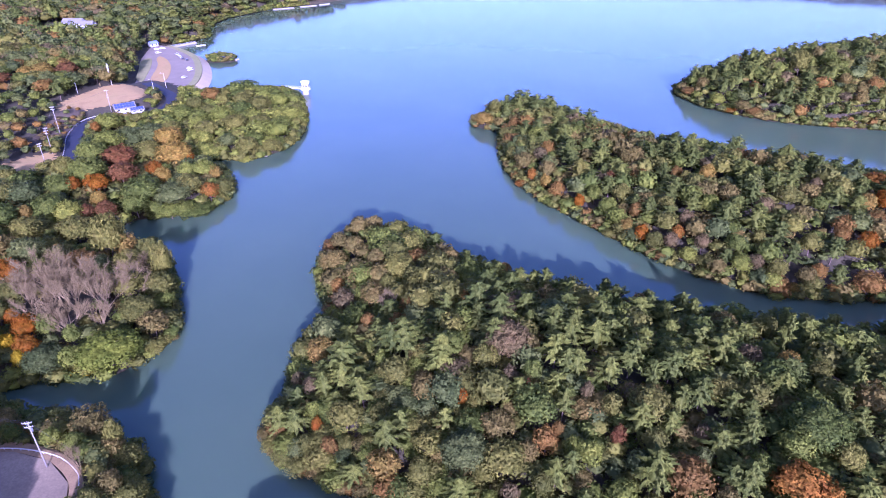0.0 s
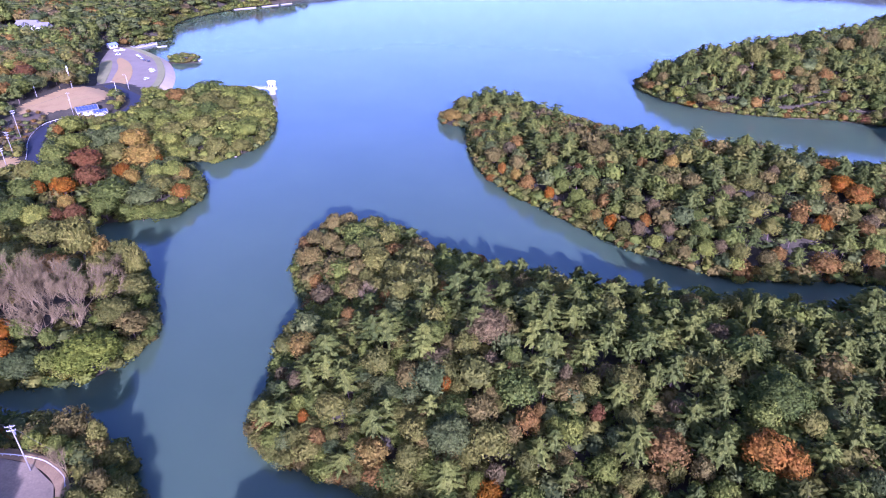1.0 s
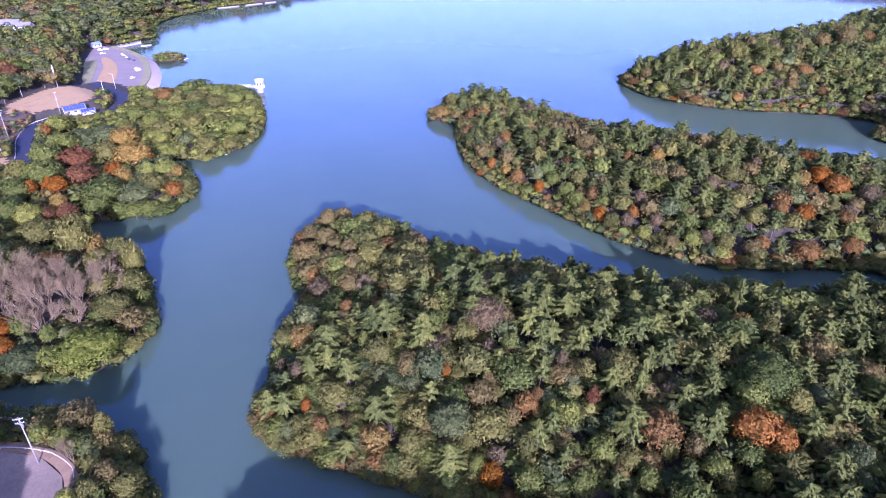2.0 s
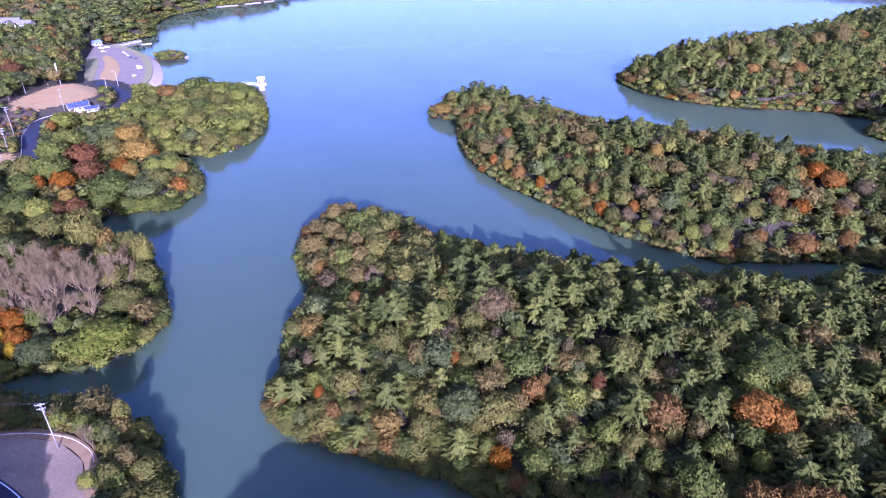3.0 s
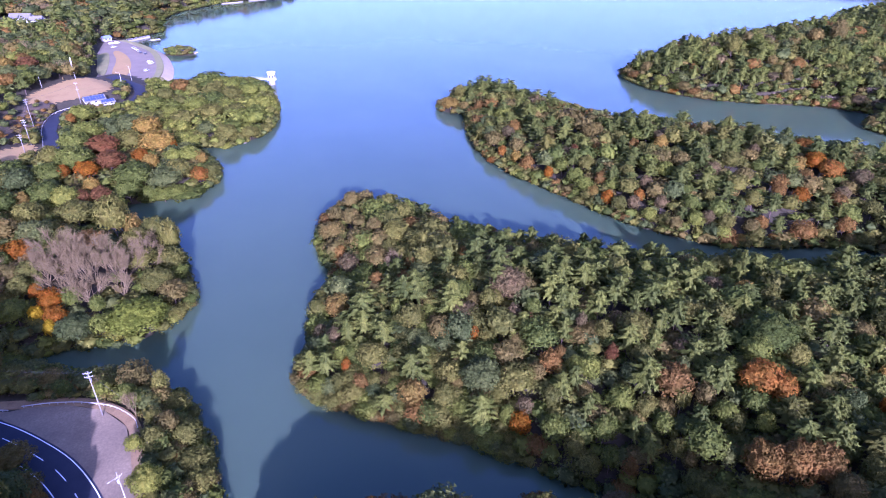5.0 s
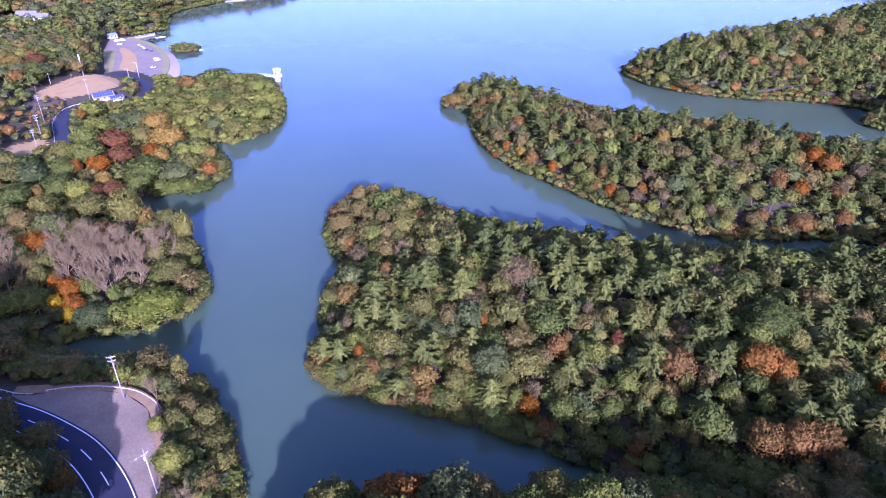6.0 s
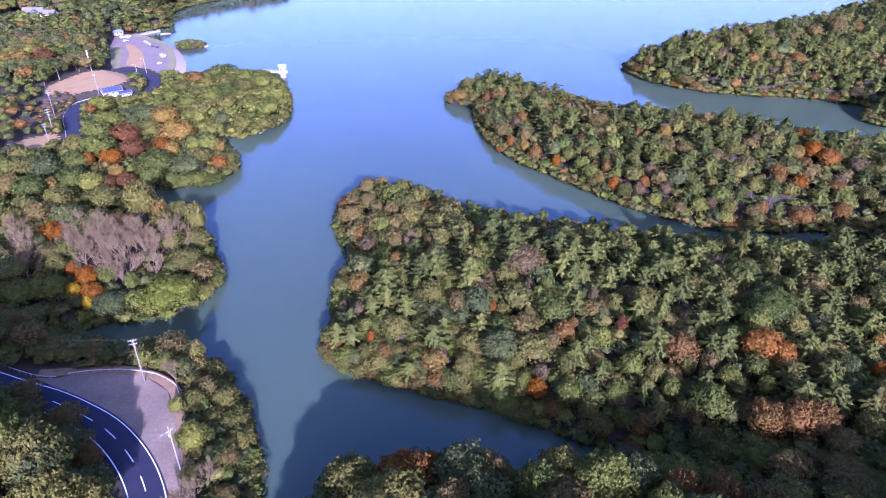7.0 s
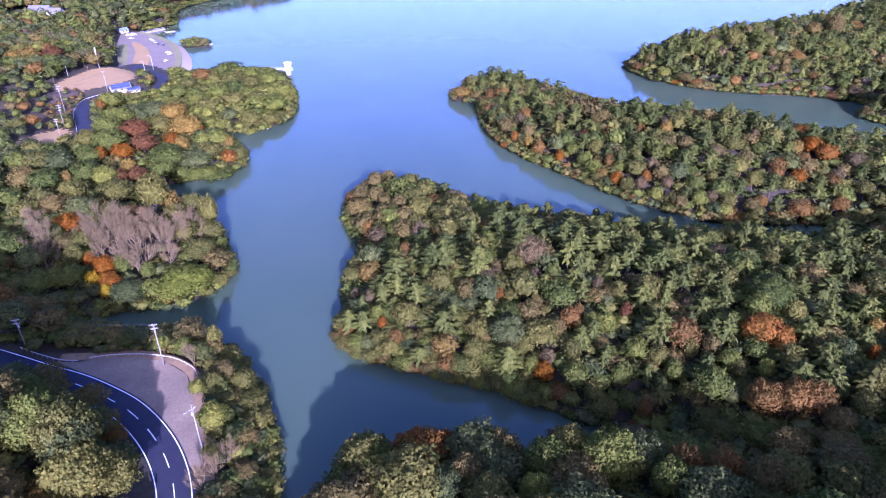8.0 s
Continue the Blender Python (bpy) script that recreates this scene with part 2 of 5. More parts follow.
def height(p):
    """The ground's height: banks that rise from the shore, low hills, unseen hills added to cast shade, and levelled
    strips.
    """
    d = distance(p, SHORE, True) * np.where(inside(p, SHORE), -1, 1)
    islet = 10.5 - np.hypot((p[:, 0] + 232) / 1.4, p[:, 1] - 501)
    d = np.maximum(d, islet)
    # the bells with y from -4 to 40 are unseen hills added for shade
    hills = (9 + 9 * bell(p, 62, 118, 45) + 5 * bell(p, 110, 235, 50) + 10 * bell(p, 215, 430, 60) + 17 * bell(p, 400, 510, 100)
             + 9 * bell(p, -390, 300, 80) - 5 * bell(p, -215, 290, 50) - 6 * bell(p, -145, 335, 50) - 5 * bell(p, -118, 145, 28) + 9 * bell(p, -430, 570, 120) + 35 * bell(p, -126, 37, 13) + 11 * bell(p, -152, 40, 25) + 16 * bell(p, 92, -4, 25) + 2 * bell(p, -14, 8, 20) + 3 * bell(p, 34, 2, 22) + 9 * bell(p, 52, 2, 16)
             + 30 * bell(p, -100, -500, 250) + 30 * bell(p, 900, 300, 300) + 60 * bell(p, -2200, 800, 500) + 70 * bell(p, 300, 2300, 700))
    wave = 1.2 * np.sin(p[:, 0] / 17 + 1.3) * np.cos(p[:, 1] / 21) + 0.7 * np.sin(p[:, 0] / 7.1 + p[:, 1] / 9.3)
    land = 0.15 + (hills + wave) * (1 - np.exp(-np.maximum(d, 0) / 22))
    land = np.where((islet > -2), 0.15 + 0.28 * np.maximum(d, 0), land)
    z = np.where(d > 0, land, -0.4 - np.minimum(5, -0.2 * d))
    for mask, level, fade in ((distance(p, ROAD) - 7, ROAD_Z - 0.25, 7), (np.where(inside(p, LAYBY), -1, distance(p, LAYBY, True)) - 4, ROAD_Z - 0.25, 7),
                              (np.where(inside(p, LOT), -1, distance(p, LOT, True)) - 5, LOT_Z - 0.25, 10),
                              (np.where(inside(p, FIELD), -1, distance(p, FIELD, True)) - 4, FIELD_Z - 0.25, 9),
                              (distance(p, WEST_ROAD) - 7, WEST_Z - 0.25, 10)):
        z = np.where(d > 0.3, z + (level - z) * (1 - step(mask, 0, fade)) * step(d, 0.3, 4), z)
    strand = distance(p, LAKESIDE) < 13
    return np.where(strand & (d > -6), np.minimum(z, -0.8 + 0.40 * np.maximum(d, -1)), z), d


def spread(a, b, fine, far, n):
    """Even steps from a to b, then ever wider ones out to far on both sides."""
    core = np.arange(a, b + fine / 2, fine)
    out = np.geomspace(fine, far, n).cumsum()
    return np.concatenate([(a - out)[::-1], core, b + out])


GX, GY = spread(-480, 480, 5.0, 900, 16), spread(-60, 840, 5.0, 900, 16)
gx, gy = np.meshgrid(GX, GY)
GP = np.stack([gx.ravel(), gy.ravel()], 1)
GZ, GD = (v.reshape(gx.shape) for v in height(GP))


def on_grid(field, p):
    i = np.clip(np.searchsorted(GX, p[:, 0]) - 1, 0, len(GX) - 2)
    j = np.clip(np.searchsorted(GY, p[:, 1]) - 1, 0, len(GY) - 2)
    u, v = (p[:, 0] - GX[i]) / (GX[i + 1] - GX[i]), (p[:, 1] - GY[j]) / (GY[j + 1] - GY[j])
    return field[j, i] * (1 - u) * (1 - v) + field[j, i + 1] * u * (1 - v) + field[j + 1, i] * (1 - u) * v + field[j + 1, i + 1] * u * v


# ---- mesh helpers ----


def faces_mesh(name, verts, faces, mats, indices=None, tints=None, flat=True, normals=None):
    """A mesh from arrays of triangles or of quads."""
    me = bpy.data.meshes.new(name)
    faces = np.asarray(faces, np.int32)
    n, k = faces.shape
    me.vertices.add(len(verts))
    me.vertices.foreach_set("co", np.asarray(verts, np.float32).ravel())
    me.loops.add(k * n)
    me.loops.foreach_set("vertex_index", faces.ravel())
    me.polygons.add(n)
    me.polygons.foreach_set("loop_start", np.arange(0, k * n, k, dtype=np.int32))
    me.polygons.foreach_set("loop_total", np.full(n, k, np.int32))
    for m in mats:
        me.materials.append(m)
    if indices is not None:
        me.polygons.foreach_set("material_index", np.asarray(indices, np.int32))
    if tints is not None:
        me.attributes.new("tint", "FLOAT", "POINT").data.foreach_set("value", np.asarray(tints, np.float32))
    me.polygons.foreach_set("use_smooth", np.full(n, not flat))
    me.update(calc_edges=True)
    if normals is not None:
        me.attributes.new("custom_normal", "FLOAT_VECTOR", "POINT").data.foreach_set("vector", np.asarray(normals, np.float32).ravel())
        me.update()
    return me


def part(name, bm, mat, parent=None, label="", smooth_faces=False):
    """Links a bmesh as one mesh object, under a thing or a part."""
    me = bpy.data.meshes.new(name)
    bm.to_mesh(me)
    bm.free()
    me.materials.append(mat)
    me.polygons.foreach_set("use_smooth", np.full(len(me.polygons), smooth_faces))
    ob = new(name, me)
    if parent:
        ob.parent = parent
    return tagged(ob, label)


def box(bm, x0, x1, y0, y1, z0, z1, bevel=0.0, m=None):
    made = bmesh.ops.create_cube(bm, size=1.0)["verts"]
    for v in made:
        v.co = Vector(((x0 + x1) / 2 + v.co.x * (x1 - x0), (y0 + y1) / 2 + v.co.y * (y1 - y0), (z0 + z1) / 2 + v.co.z * (z1 - z0)))
    if bevel:
        edges = list({e for v in made for e in v.link_edges})
        made = bmesh.ops.bevel(bm, geom=edges, offset=bevel, segments=1, affect="EDGES")["verts"]
    if m is not None:
        bmesh.ops.transform(bm, matrix=m, verts=[v for v in made if v.is_valid])
    return made


def rod(bm, a, b, r0, r1=None, sides=8):
    """A tapered round bar from a to b."""
    a, b = Vector(a), Vector(b)
    made = bmesh.ops.create_cone(bm, cap_ends=True, segments=sides, radius1=r0, radius2=r0 if r1 is None else r1, depth=(b - a).length)["verts"]
    turn = (b - a).to_track_quat("Z", "Y").to_matrix().to_4x4()
    bmesh.ops.transform(bm, matrix=Matrix.Translation((a + b) / 2) @ turn, verts=made)


def sheet(name, outline, z, mat, parent=None, thick=0.25, label="", kind=""):
    """A flat slab of ground surface with a real edge."""
    bm = bmesh.new()
    face = bm.faces.new([bm.verts.new((x, y, z)) for x, y in outline])
    bm.normal_update()
    if face.normal.z < 0:
        face.normal_flip()
    made = bmesh.ops.extrude_face_region(bm, geom=[face])["geom"]
    for v in [g for g in made if isinstance(g, bmesh.types.BMVert)]:
        v.co.z -= thick
    bmesh.ops.recalc_face_normals(bm, faces=bm.faces)
    bmesh.ops.triangulate(bm, faces=[f for f in bm.faces if len(f.verts) > 4])
    return tagged(part(name, bm, mat, parent, label), kind=kind)


def offset(line, d):
    """A polyline moved d to its left."""
    t = np.gradient(np.asarray(line, float), axis=0)
    t /= np.linalg.norm(t, axis=1)[:, None]
    return np.asarray(line) + d * np.stack([-t[:, 1], t[:, 0]], 1)


def ribbon(name, line, d0, d1, z, mat, parent=None, thick=0.2, label="", kind=""):
    """A slab between two offsets of a line."""
    a, b = offset(line, d0), offset(line, d1)
    n = len(a)
    top = np.vstack([np.c_[a, np.full(n, z)], np.c_[b, np.full(n, z)]])
    v = np.vstack([top, top - (0, 0, thick)])
    q = []
    for i in range(n - 1):
        q += [(i, i + 1, n + i + 1, n + i), (i + 1, i, 2 * n + i, 2 * n + i + 1), (n + i, n + i + 1, 3 * n + i + 1, 3 * n + i)]
    q += [(0, n, 3 * n, 2 * n), (2 * n - 1, n - 1, 3 * n - 1, 4 * n - 1)]
    if d1 > d0:
        q = [k[::-1] for k in q]
    q = [k[::-1] for k in q]
    ob = new(name, faces_mesh(name, v, q, [mat]))
    if parent:
        ob.parent = parent
    return tagged(ob, label, kind=kind)


# ---- ground and water ----
ny, nx = gx.shape
ids = np.arange(ny * nx).reshape(ny, nx)
cells = np.stack([ids[:-1, :-1], ids[:-1, 1:], ids[1:, 1:], ids[1:, :-1]], -1).reshape(-1, 4)
ground = tagged(new("ground", faces_mesh("ground", np.c_[GP, GZ.ravel()], cells, [GROUND], flat=False)),
                "dark leaf-littered forest floor with earth banks", "ground", kind="structure")
wx, wy = (SHORE[:, 0].min() - 40, SHORE[:, 0].max() + 40), (SHORE[:, 1].min() - 20, SHORE[:, 1].max() + 40)
bm = bmesh.new()
bm.faces.new([bm.verts.new((x, y, 0)) for x, y in ((wx[0], wy[0]), (wx[1], wy[0]), (wx[1], wy[1]), (wx[0], wy[1]))])
water = tagged(part("water", bm, WATER), "calm green-blue reservoir water with faint ripples", "lake", kind="structure")

# ---- trees ----
rng = np.random.default_rng(5)


def unit(v):
    return v / np.linalg.norm(v, axis=-1, keepdims=True)


def leaf_clumps(r, at, normal, size, along=None, long=1.0, soft=None):
    """A small pointed leaf clump at each place, its shading rounded towards soft."""
    n = len(at)
    u = unit(np.cross(normal, unit(r.normal(size=(n, 3))))) if along is None else along
    w = unit(np.cross(normal, u))
    u = unit(np.cross(w, normal))
    s = size[:, None] * 0.62
    j = lambda: 0.7 + 0.6 * r.random((n, 1))
    c = [at + u * s * long * j(), at - u * s * long * 0.6 * j() + w * s * j() * 0.8, at - u * s * long * 0.6 * j() - w * s * j() * 0.8]
    v = np.stack(c, 1)
    soft = normal if soft is None else soft
    back = (np.cross(v[:, 1] - v[:, 0], v[:, 2] - v[:, 0]) * soft).sum(1) < 0
    v[back] = v[back][:, ::-1]
    return v.reshape(-1, 3), np.arange(3 * n).reshape(-1, 3), np.repeat(soft, 3, 0)


def tube(path, radii, sides=4):
    """An open tapered tube along a path."""
    path = np.asarray(path, float)
    t = unit(np.gradient(path, axis=0))
    side = unit(np.cross(t, (0.31, 0.11, 0.94)) + 1e-6)
    up = np.cross(side, t)
    a = np.arange(sides) * 2 * np.pi / sides
    out = np.cos(a)[None, :, None] * side[:, None] + np.sin(a)[None, :, None] * up[:, None]
    v = (path[:, None] + np.asarray(radii)[:, None, None] * out).reshape(-1, 3)
    q = []
    for i in range(len(path) - 1):
        for k in range(sides):
            a, b = i * sides + k, i * sides + (k + 1) % sides
            q += [(b, a, b + sides), (b + sides, a, a + sides)]
    return v, np.array(q), out.reshape(-1, 3)


def gather(pieces):
    vs, qs, ns, n = [], [], [], 0
    for v, q, normal in pieces:
        vs.append(v)
        qs.append(q + n)
        ns.append(normal)
        n += len(v)
    return np.vstack(vs), np.vstack(qs), np.vstack(ns)


def ball(rings):
    """Directions over a sphere with their triangles."""
    bm = bmesh.new()
    bmesh.ops.create_icosphere(bm, subdivisions=rings, radius=1.0)
    d = np.array([v.co[:] for v in bm.verts])
    q = np.array([[v.index for v in f.verts] for f in bm.faces])
    bm.free()
    return unit(d), q


BALLS = {k: ball(k) for k in (1, 2, 3)}


def broadleaf(seed, leaves, size, lobes=15, wide=4.3, limbs=5, core=2, ragged=0.5):
    """Trunk with limbs, and a billowing domed crown: a lumpy body of foliage beset with leaf clumps. About 10 m high."""
    r = np.random.default_rng(seed)
    k = np.arange(lobes) + 0.5
    way = np.stack([np.cos(k * 2.39996) * np.sqrt(1 - (1 - 1.5 * k / lobes) ** 2), np.sin(k * 2.39996) * np.sqrt(1 - (1 - 1.5 * k / lobes) ** 2), 1 - 1.5 * k / lobes], 1)
    way = unit(way + r.normal(size=(lobes, 3)) * 0.55 / math.sqrt(lobes))
    tall, wide_lobe = 0.35 + 0.65 * r.random(lobes), (0.8 + 0.5 * r.random(lobes)) * 1.75 / math.sqrt(lobes)
    lean = unit(r.normal(size=3) * (1, 1, 0.3))
    knob, knob_wide = unit(r.normal(size=(lobes * 5, 3)) + (0, 0, 0.3)), 0.72 / math.sqrt(lobes)
    radii = np.array((wide, wide, 3.75))

    def crown_at(d):
        """How far the crown reaches in a direction, and which way its surface faces there."""
        cos = d @ way.T
        swell = tall * np.exp(-(1 - cos) * 2 / wide_lobe**2)
        best = swell.argmax(1)
        off = d - way[best] * cos[np.arange(len(d)), best][:, None]
        cos = d @ knob.T
        bulge = np.exp(-(1 - cos) * 2 / knob_wide**2)
        near = bulge.argmax(1)
        rim = d - knob[near] * cos[np.arange(len(d)), near][:, None]
        reach = 0.68 + 0.34 * swell.max(1) + 0.06 * bulge.max(1) + 0.10 * (d @ lean)
        return reach[:, None], unit(unit(d / radii * wide) + 0.75 * off / wide_lobe[best][:, None] + 0.3 * rim / knob_wide)

    bd, bq = BALLS[core]
    reach, facing = crown_at(bd)
    body = bd * radii * reach * (0.82 if leaves > 600 else 0.88) * (1 + 0.11 * r.normal(size=(len(bd), 1)))
    facing = unit(facing + 0.3 * r.normal(size=facing.shape))
    body[:, 2] = np.maximum(body[:, 2], -2.6)
    d = unit(r.normal(size=(leaves * 2, 3)) + (0, 0, 0.45))
    d = d[d[:, 2] > -0.62][:leaves]
    reach, normal = crown_at(d)
    at = d * radii * reach * (0.90 + 0.20 * r.random((len(d), 1)) ** 1.5) + (0, 0, 6.2)
    face = unit(normal + ragged * r.normal(size=d.shape))
    tufts = leaf_clumps(r, at, face, size * (0.65 + 0.7 * r.random(len(at))), soft=unit(normal * 0.72 + face * 0.5))
    wood = [tube([(0, 0, -1.5), (0.1, 0, 1.5), (0, 0.1, 4.2), (0.1, 0, 6.6)], (0.26, 0.2, 0.15, 0.06))]
    for i in r.permutation(lobes)[:limbs]:
        tip = way[i] * radii * 0.7 + (0, 0, 6.2)
        wood.append(tube([(0, 0, 3.0 + r.random()), tip * (0.5, 0.5, 0.8), tip], (0.11, 0.07, 0.03), 3))
    return gather(wood), gather([(body + (0, 0, 6.2), bq, facing), tufts])


def pine(seed, sprays, size, tiers=8, wide=4.3):
    """A layered pine: uneven whorls of long boughs, each feathered with needle sprays on both sides."""
    r = np.random.default_rng(seed)
    wood = [tube([(0, 0, -1.5), (0.15, 0, 3), (0, 0.15, 7), (0.1, 0, 11.0)], (0.24, 0.19, 0.12, 0.03))]
    at, along, up, length, soft = [], [], [], [], []
    lop = r.random() * 6.28
    for i, z in enumerate(np.linspace(3.9, 10.3, tiers)):
        reach = wide * (1 - 0.80 * ((z - 3.9) / 6.4) ** 2.0) * (0.85 if i == 0 else 1.0)
        count = int(r.integers(5, 8)) if i < tiers - 1 else 4
        for a in np.arange(count) * 2 * np.pi / count + r.random() * 6:
            a += r.normal() * 0.25
            lift, long = 0.02 + 0.25 * r.random() + 0.55 * (i / tiers) ** 2, reach * (0.65 + 0.55 * r.random()) * (1 + 0.16 * math.cos(a - lop))
            out = unit(np.array([math.cos(a), math.sin(a), lift]))
            side = np.array([-math.sin(a), math.cos(a), 0])
            base = np.array([0, 0, z + r.normal() * 0.3])
            if i < tiers - 2:
                wood.append(tube([base, base + out * long * 0.85], (0.06, 0.02), 3))
            for k, u in enumerate(np.linspace(0.22, 1.0, max(3, round(sprays * (0.45 + 0.75 * reach / wide))))):
                hand = (1, -1)[k % 2] * (0.35 + 0.9 * r.random()) * (1.15 - u)
                w = unit(out + side * hand + (0, 0, 0.12 * r.normal() + 0.12))
                span = size * (0.7 + 0.5 * r.random())
                at.append(base + out * long * u + w * span * 0.45 + (0, 0, r.normal() * 0.08))
                along.append(w)
                face = unit(np.array([0, 0, 0.75]) + out * 0.55 + side * np.sign(hand) * 0.35 + r.normal(size=3) * 0.35)
                up.append(face)
                soft.append(unit(face * 0.55 + np.array([0, 0, 0.45]) + out * (0.25 + 0.5 * u)))
                length.append(span)
    crown = leaf_clumps(r, np.array(at), np.array(up), np.array(length), np.array(along), 2.1, np.array(soft))
    zs = np.array([3.4, 4.4, 6.6, 8.8, 10.3])
    body = tube(np.c_[zs * 0, zs * 0, zs], (0.2, wide * 0.36, wide * 0.34, wide * 0.22, 0.05), 6)
    ripple = 1 + 0.25 * np.sin(np.arange(len(body[0])) * 2.7 + seed)
    body = (body[0] * np.c_[ripple, ripple, np.ones_like(ripple)], body[1], unit(body[2] + (0, 0, 0.6)))
    return gather(wood), gather([body, crown])


def bare(seed, twigs):
    """A leafless tree: forking limbs that fan upwards and a haze of fine twigs."""
    r = np.random.default_rng(seed)
    wood, fine = [tube([(0, 0, -1.5), (0, 0.1, 1.2), (0.1, 0, 3.0)], (0.26, 0.2, 0.15))], []
    ends = [(np.array([0.1, 0, 1.8]), unit(np.array([0, 0, 1.0])), 3.8, 0.13)]
    for level, forks in enumerate((8, 4, 4)):
        after = []
        for at, way, long, thick in ends:
            for _ in range(forks):
                w = unit(way + r.normal(size=3) * (0.50, 0.50, 0.2) * (1.15 if level == 0 else 0.68) + (0, 0, 0.4))
                tip = at + w * long * (0.7 + 0.5 * r.random())
                wood.append(tube([at, (at + tip) / 2 + r.normal(size=3) * 0.12, tip], (thick, thick * 0.7, thick * 0.42), 3))
                after.append((tip, w, long * 0.66, thick * 0.45))
        ends = after
    tips = np.array([e[0] for e in ends])
    ways = np.array([e[1] for e in ends])
    k = r.integers(0, len(tips), twigs)
    w = unit(ways[k] + 0.5 * r.normal(size=(twigs, 3)) + (0, 0, 0.35))
    at = tips[k] + w * 0.5 - ways[k] * r.random((twigs, 1)) * 2.2
    s = np.full(twigs, 0.036)
    fine = leaf_clumps(r, at, unit(np.cross(w, r.normal(size=(twigs, 3)))), s, w, 34.0)
    return gather(wood), fine


FINE = {"pine": [pine(s, 19, 0.60, 9) for s in (1, 2, 3, 4)] + [pine(5, 20, 0.62, 9, 5.0), pine(6, 18, 0.58, 9, 3.7)],
        "leafy": [broadleaf(s, 1150, 0.47, n, w, 5, 1) for s, n, w in ((11, 22, 4.3), (12, 16, 4.3), (13, 28, 4.3), (14, 20, 4.3), (15, 30, 4.8), (16, 14, 3.8))],
        "grand": [broadleaf(s, 4400, 0.32, n, 4.5, 9, 2, 0.65) for s, n in ((17, 60), (18, 44))],
        "wide": [broadleaf(s, 1250, 0.46, n, 4.4, 6, 2, 0.6) for s, n in ((95, 40), (96, 30), (97, 52))],
        "close": [broadleaf(s, 2600, 0.36, n, 4.4, 6, 1, 0.65) for s, n in ((91, 40), (92, 30), (93, 50), (94, 24))],
        "bare": [bare(s, 1700) for s in (21, 22, 23)]}
MIDDLE = {"pine": [pine(s, 10, 0.70, 7) for s in (61, 62, 63, 64)],
          "leafy": [broadleaf(s, 340, 0.70, n, 4.4, 2, 1) for s, n in ((71, 20), (72, 14), (73, 26), (74, 18), (75, 22))],
          "bare": [bare(76, 420)]}
COARSE = {"pine": [pine(s, 6.5, 0.86, 6) for s in (31, 32, 33, 34)],
          "leafy": [broadleaf(s, 165, 0.95, n, 4.4, 1, 1) for s, n in ((41, 12), (42, 16), (43, 10), (44, 20))],
          "bare": [bare(51, 200)]}
FAR = {"pine": [pine(s, 3, 1.5, 5) for s in (35, 36, 37)],
       "leafy": [broadleaf(s, 50, 1.4, 12, 4.4, 1, 1) for s in (45, 46, 47, 48)],
       "bare": [bare(51, 200)]}
SMALL = [broadleaf(s, 50, 1.4, 8, 4.4, 1, 1) for s in (85, 86, 87)]
SHRUB = [broadleaf(s, 100, 0.95, 10, 4.4, 2, 1) for s in (81, 82, 83, 84)]

# single trees that stand out: each with its place, crown radius and height
MARKED = []


def plant(sort, leaves, *spots):
    for x, y, radius, tall in spots:
        MARKED.append((x, y, sort, leaves, radius, tall))


# low wood on the point
plant("leafy", "rust", (-176.9, 364.9, 6.5, 10.8))
plant("leafy", "yellow", (-174.2, 395.9, 2.8, 8.2))
plant("leafy", "olive", (-168.4, 360.6, 4.5, 9.4), (-156.3, 362.5, 6.4, 10.8), (-142.4, 355.0, 7.5, 11.5), (-119.7, 353.1, 5.5, 10.1), (-174.4, 306.5, 5.8, 10.3), (-141.9, 316.5, 7.4, 11.5), (-130.5, 322.1, 6.9, 11.1), (-125.1, 290.9, 6.4, 10.7), (-115.3, 297.1, 5.9, 8.3), (-111.8, 311.0, 4.4, 5.8), (-180.7, 349.8, 5.7, 10.3))
plant("leafy", "lime", (-133.5, 366.1, 6.3, 10.7), (-156.1, 329.7, 7.1, 11.3), (-163.6, 316.5, 6.4, 10.8), (-151.7, 297.6, 5.0, 9.8), (-142.0, 285.7, 4.0, 7.3), (-125.3, 286.1, 4.5, 3.6))
plant("leafy", "green", (-181.4, 333.0, 6.8, 11.0), (-119.4, 327.6, 5.8, 10.3))
plant("leafy", "greygreen", (-138.4, 295.5, 4.9, 9.7))
# second bluff and the slope below the west road
plant("leafy", "greygreen", (-178.9, 293.5, 8.2, 13.0), (-131.6, 224.9, 8.3, 13.1), (-188.3, 289.4, 8.2, 13.0), (-185.2, 208.6, 7.4, 12.4), (-156.1, 167.7, 6.3, 11.6))
plant("leafy", "gold", (-167.7, 290.3, 8.0, 12.9), (-151.9, 267.1, 9.5, 14.0), (-126.4, 252.6, 4.2, 10.0), (-144.4, 239.9, 4.4, 10.1), (-159.1, 215.3, 3.6, 9.5), (-176.2, 193.7, 3.2, 9.2))
plant("leafy", "red", (-145.6, 267.1, 3.7, 9.6), (-152.8, 248.5, 3.9, 9.8), (-165.1, 225.3, 5.6, 11.1), (-175.0, 223.2, 3.8, 9.7))
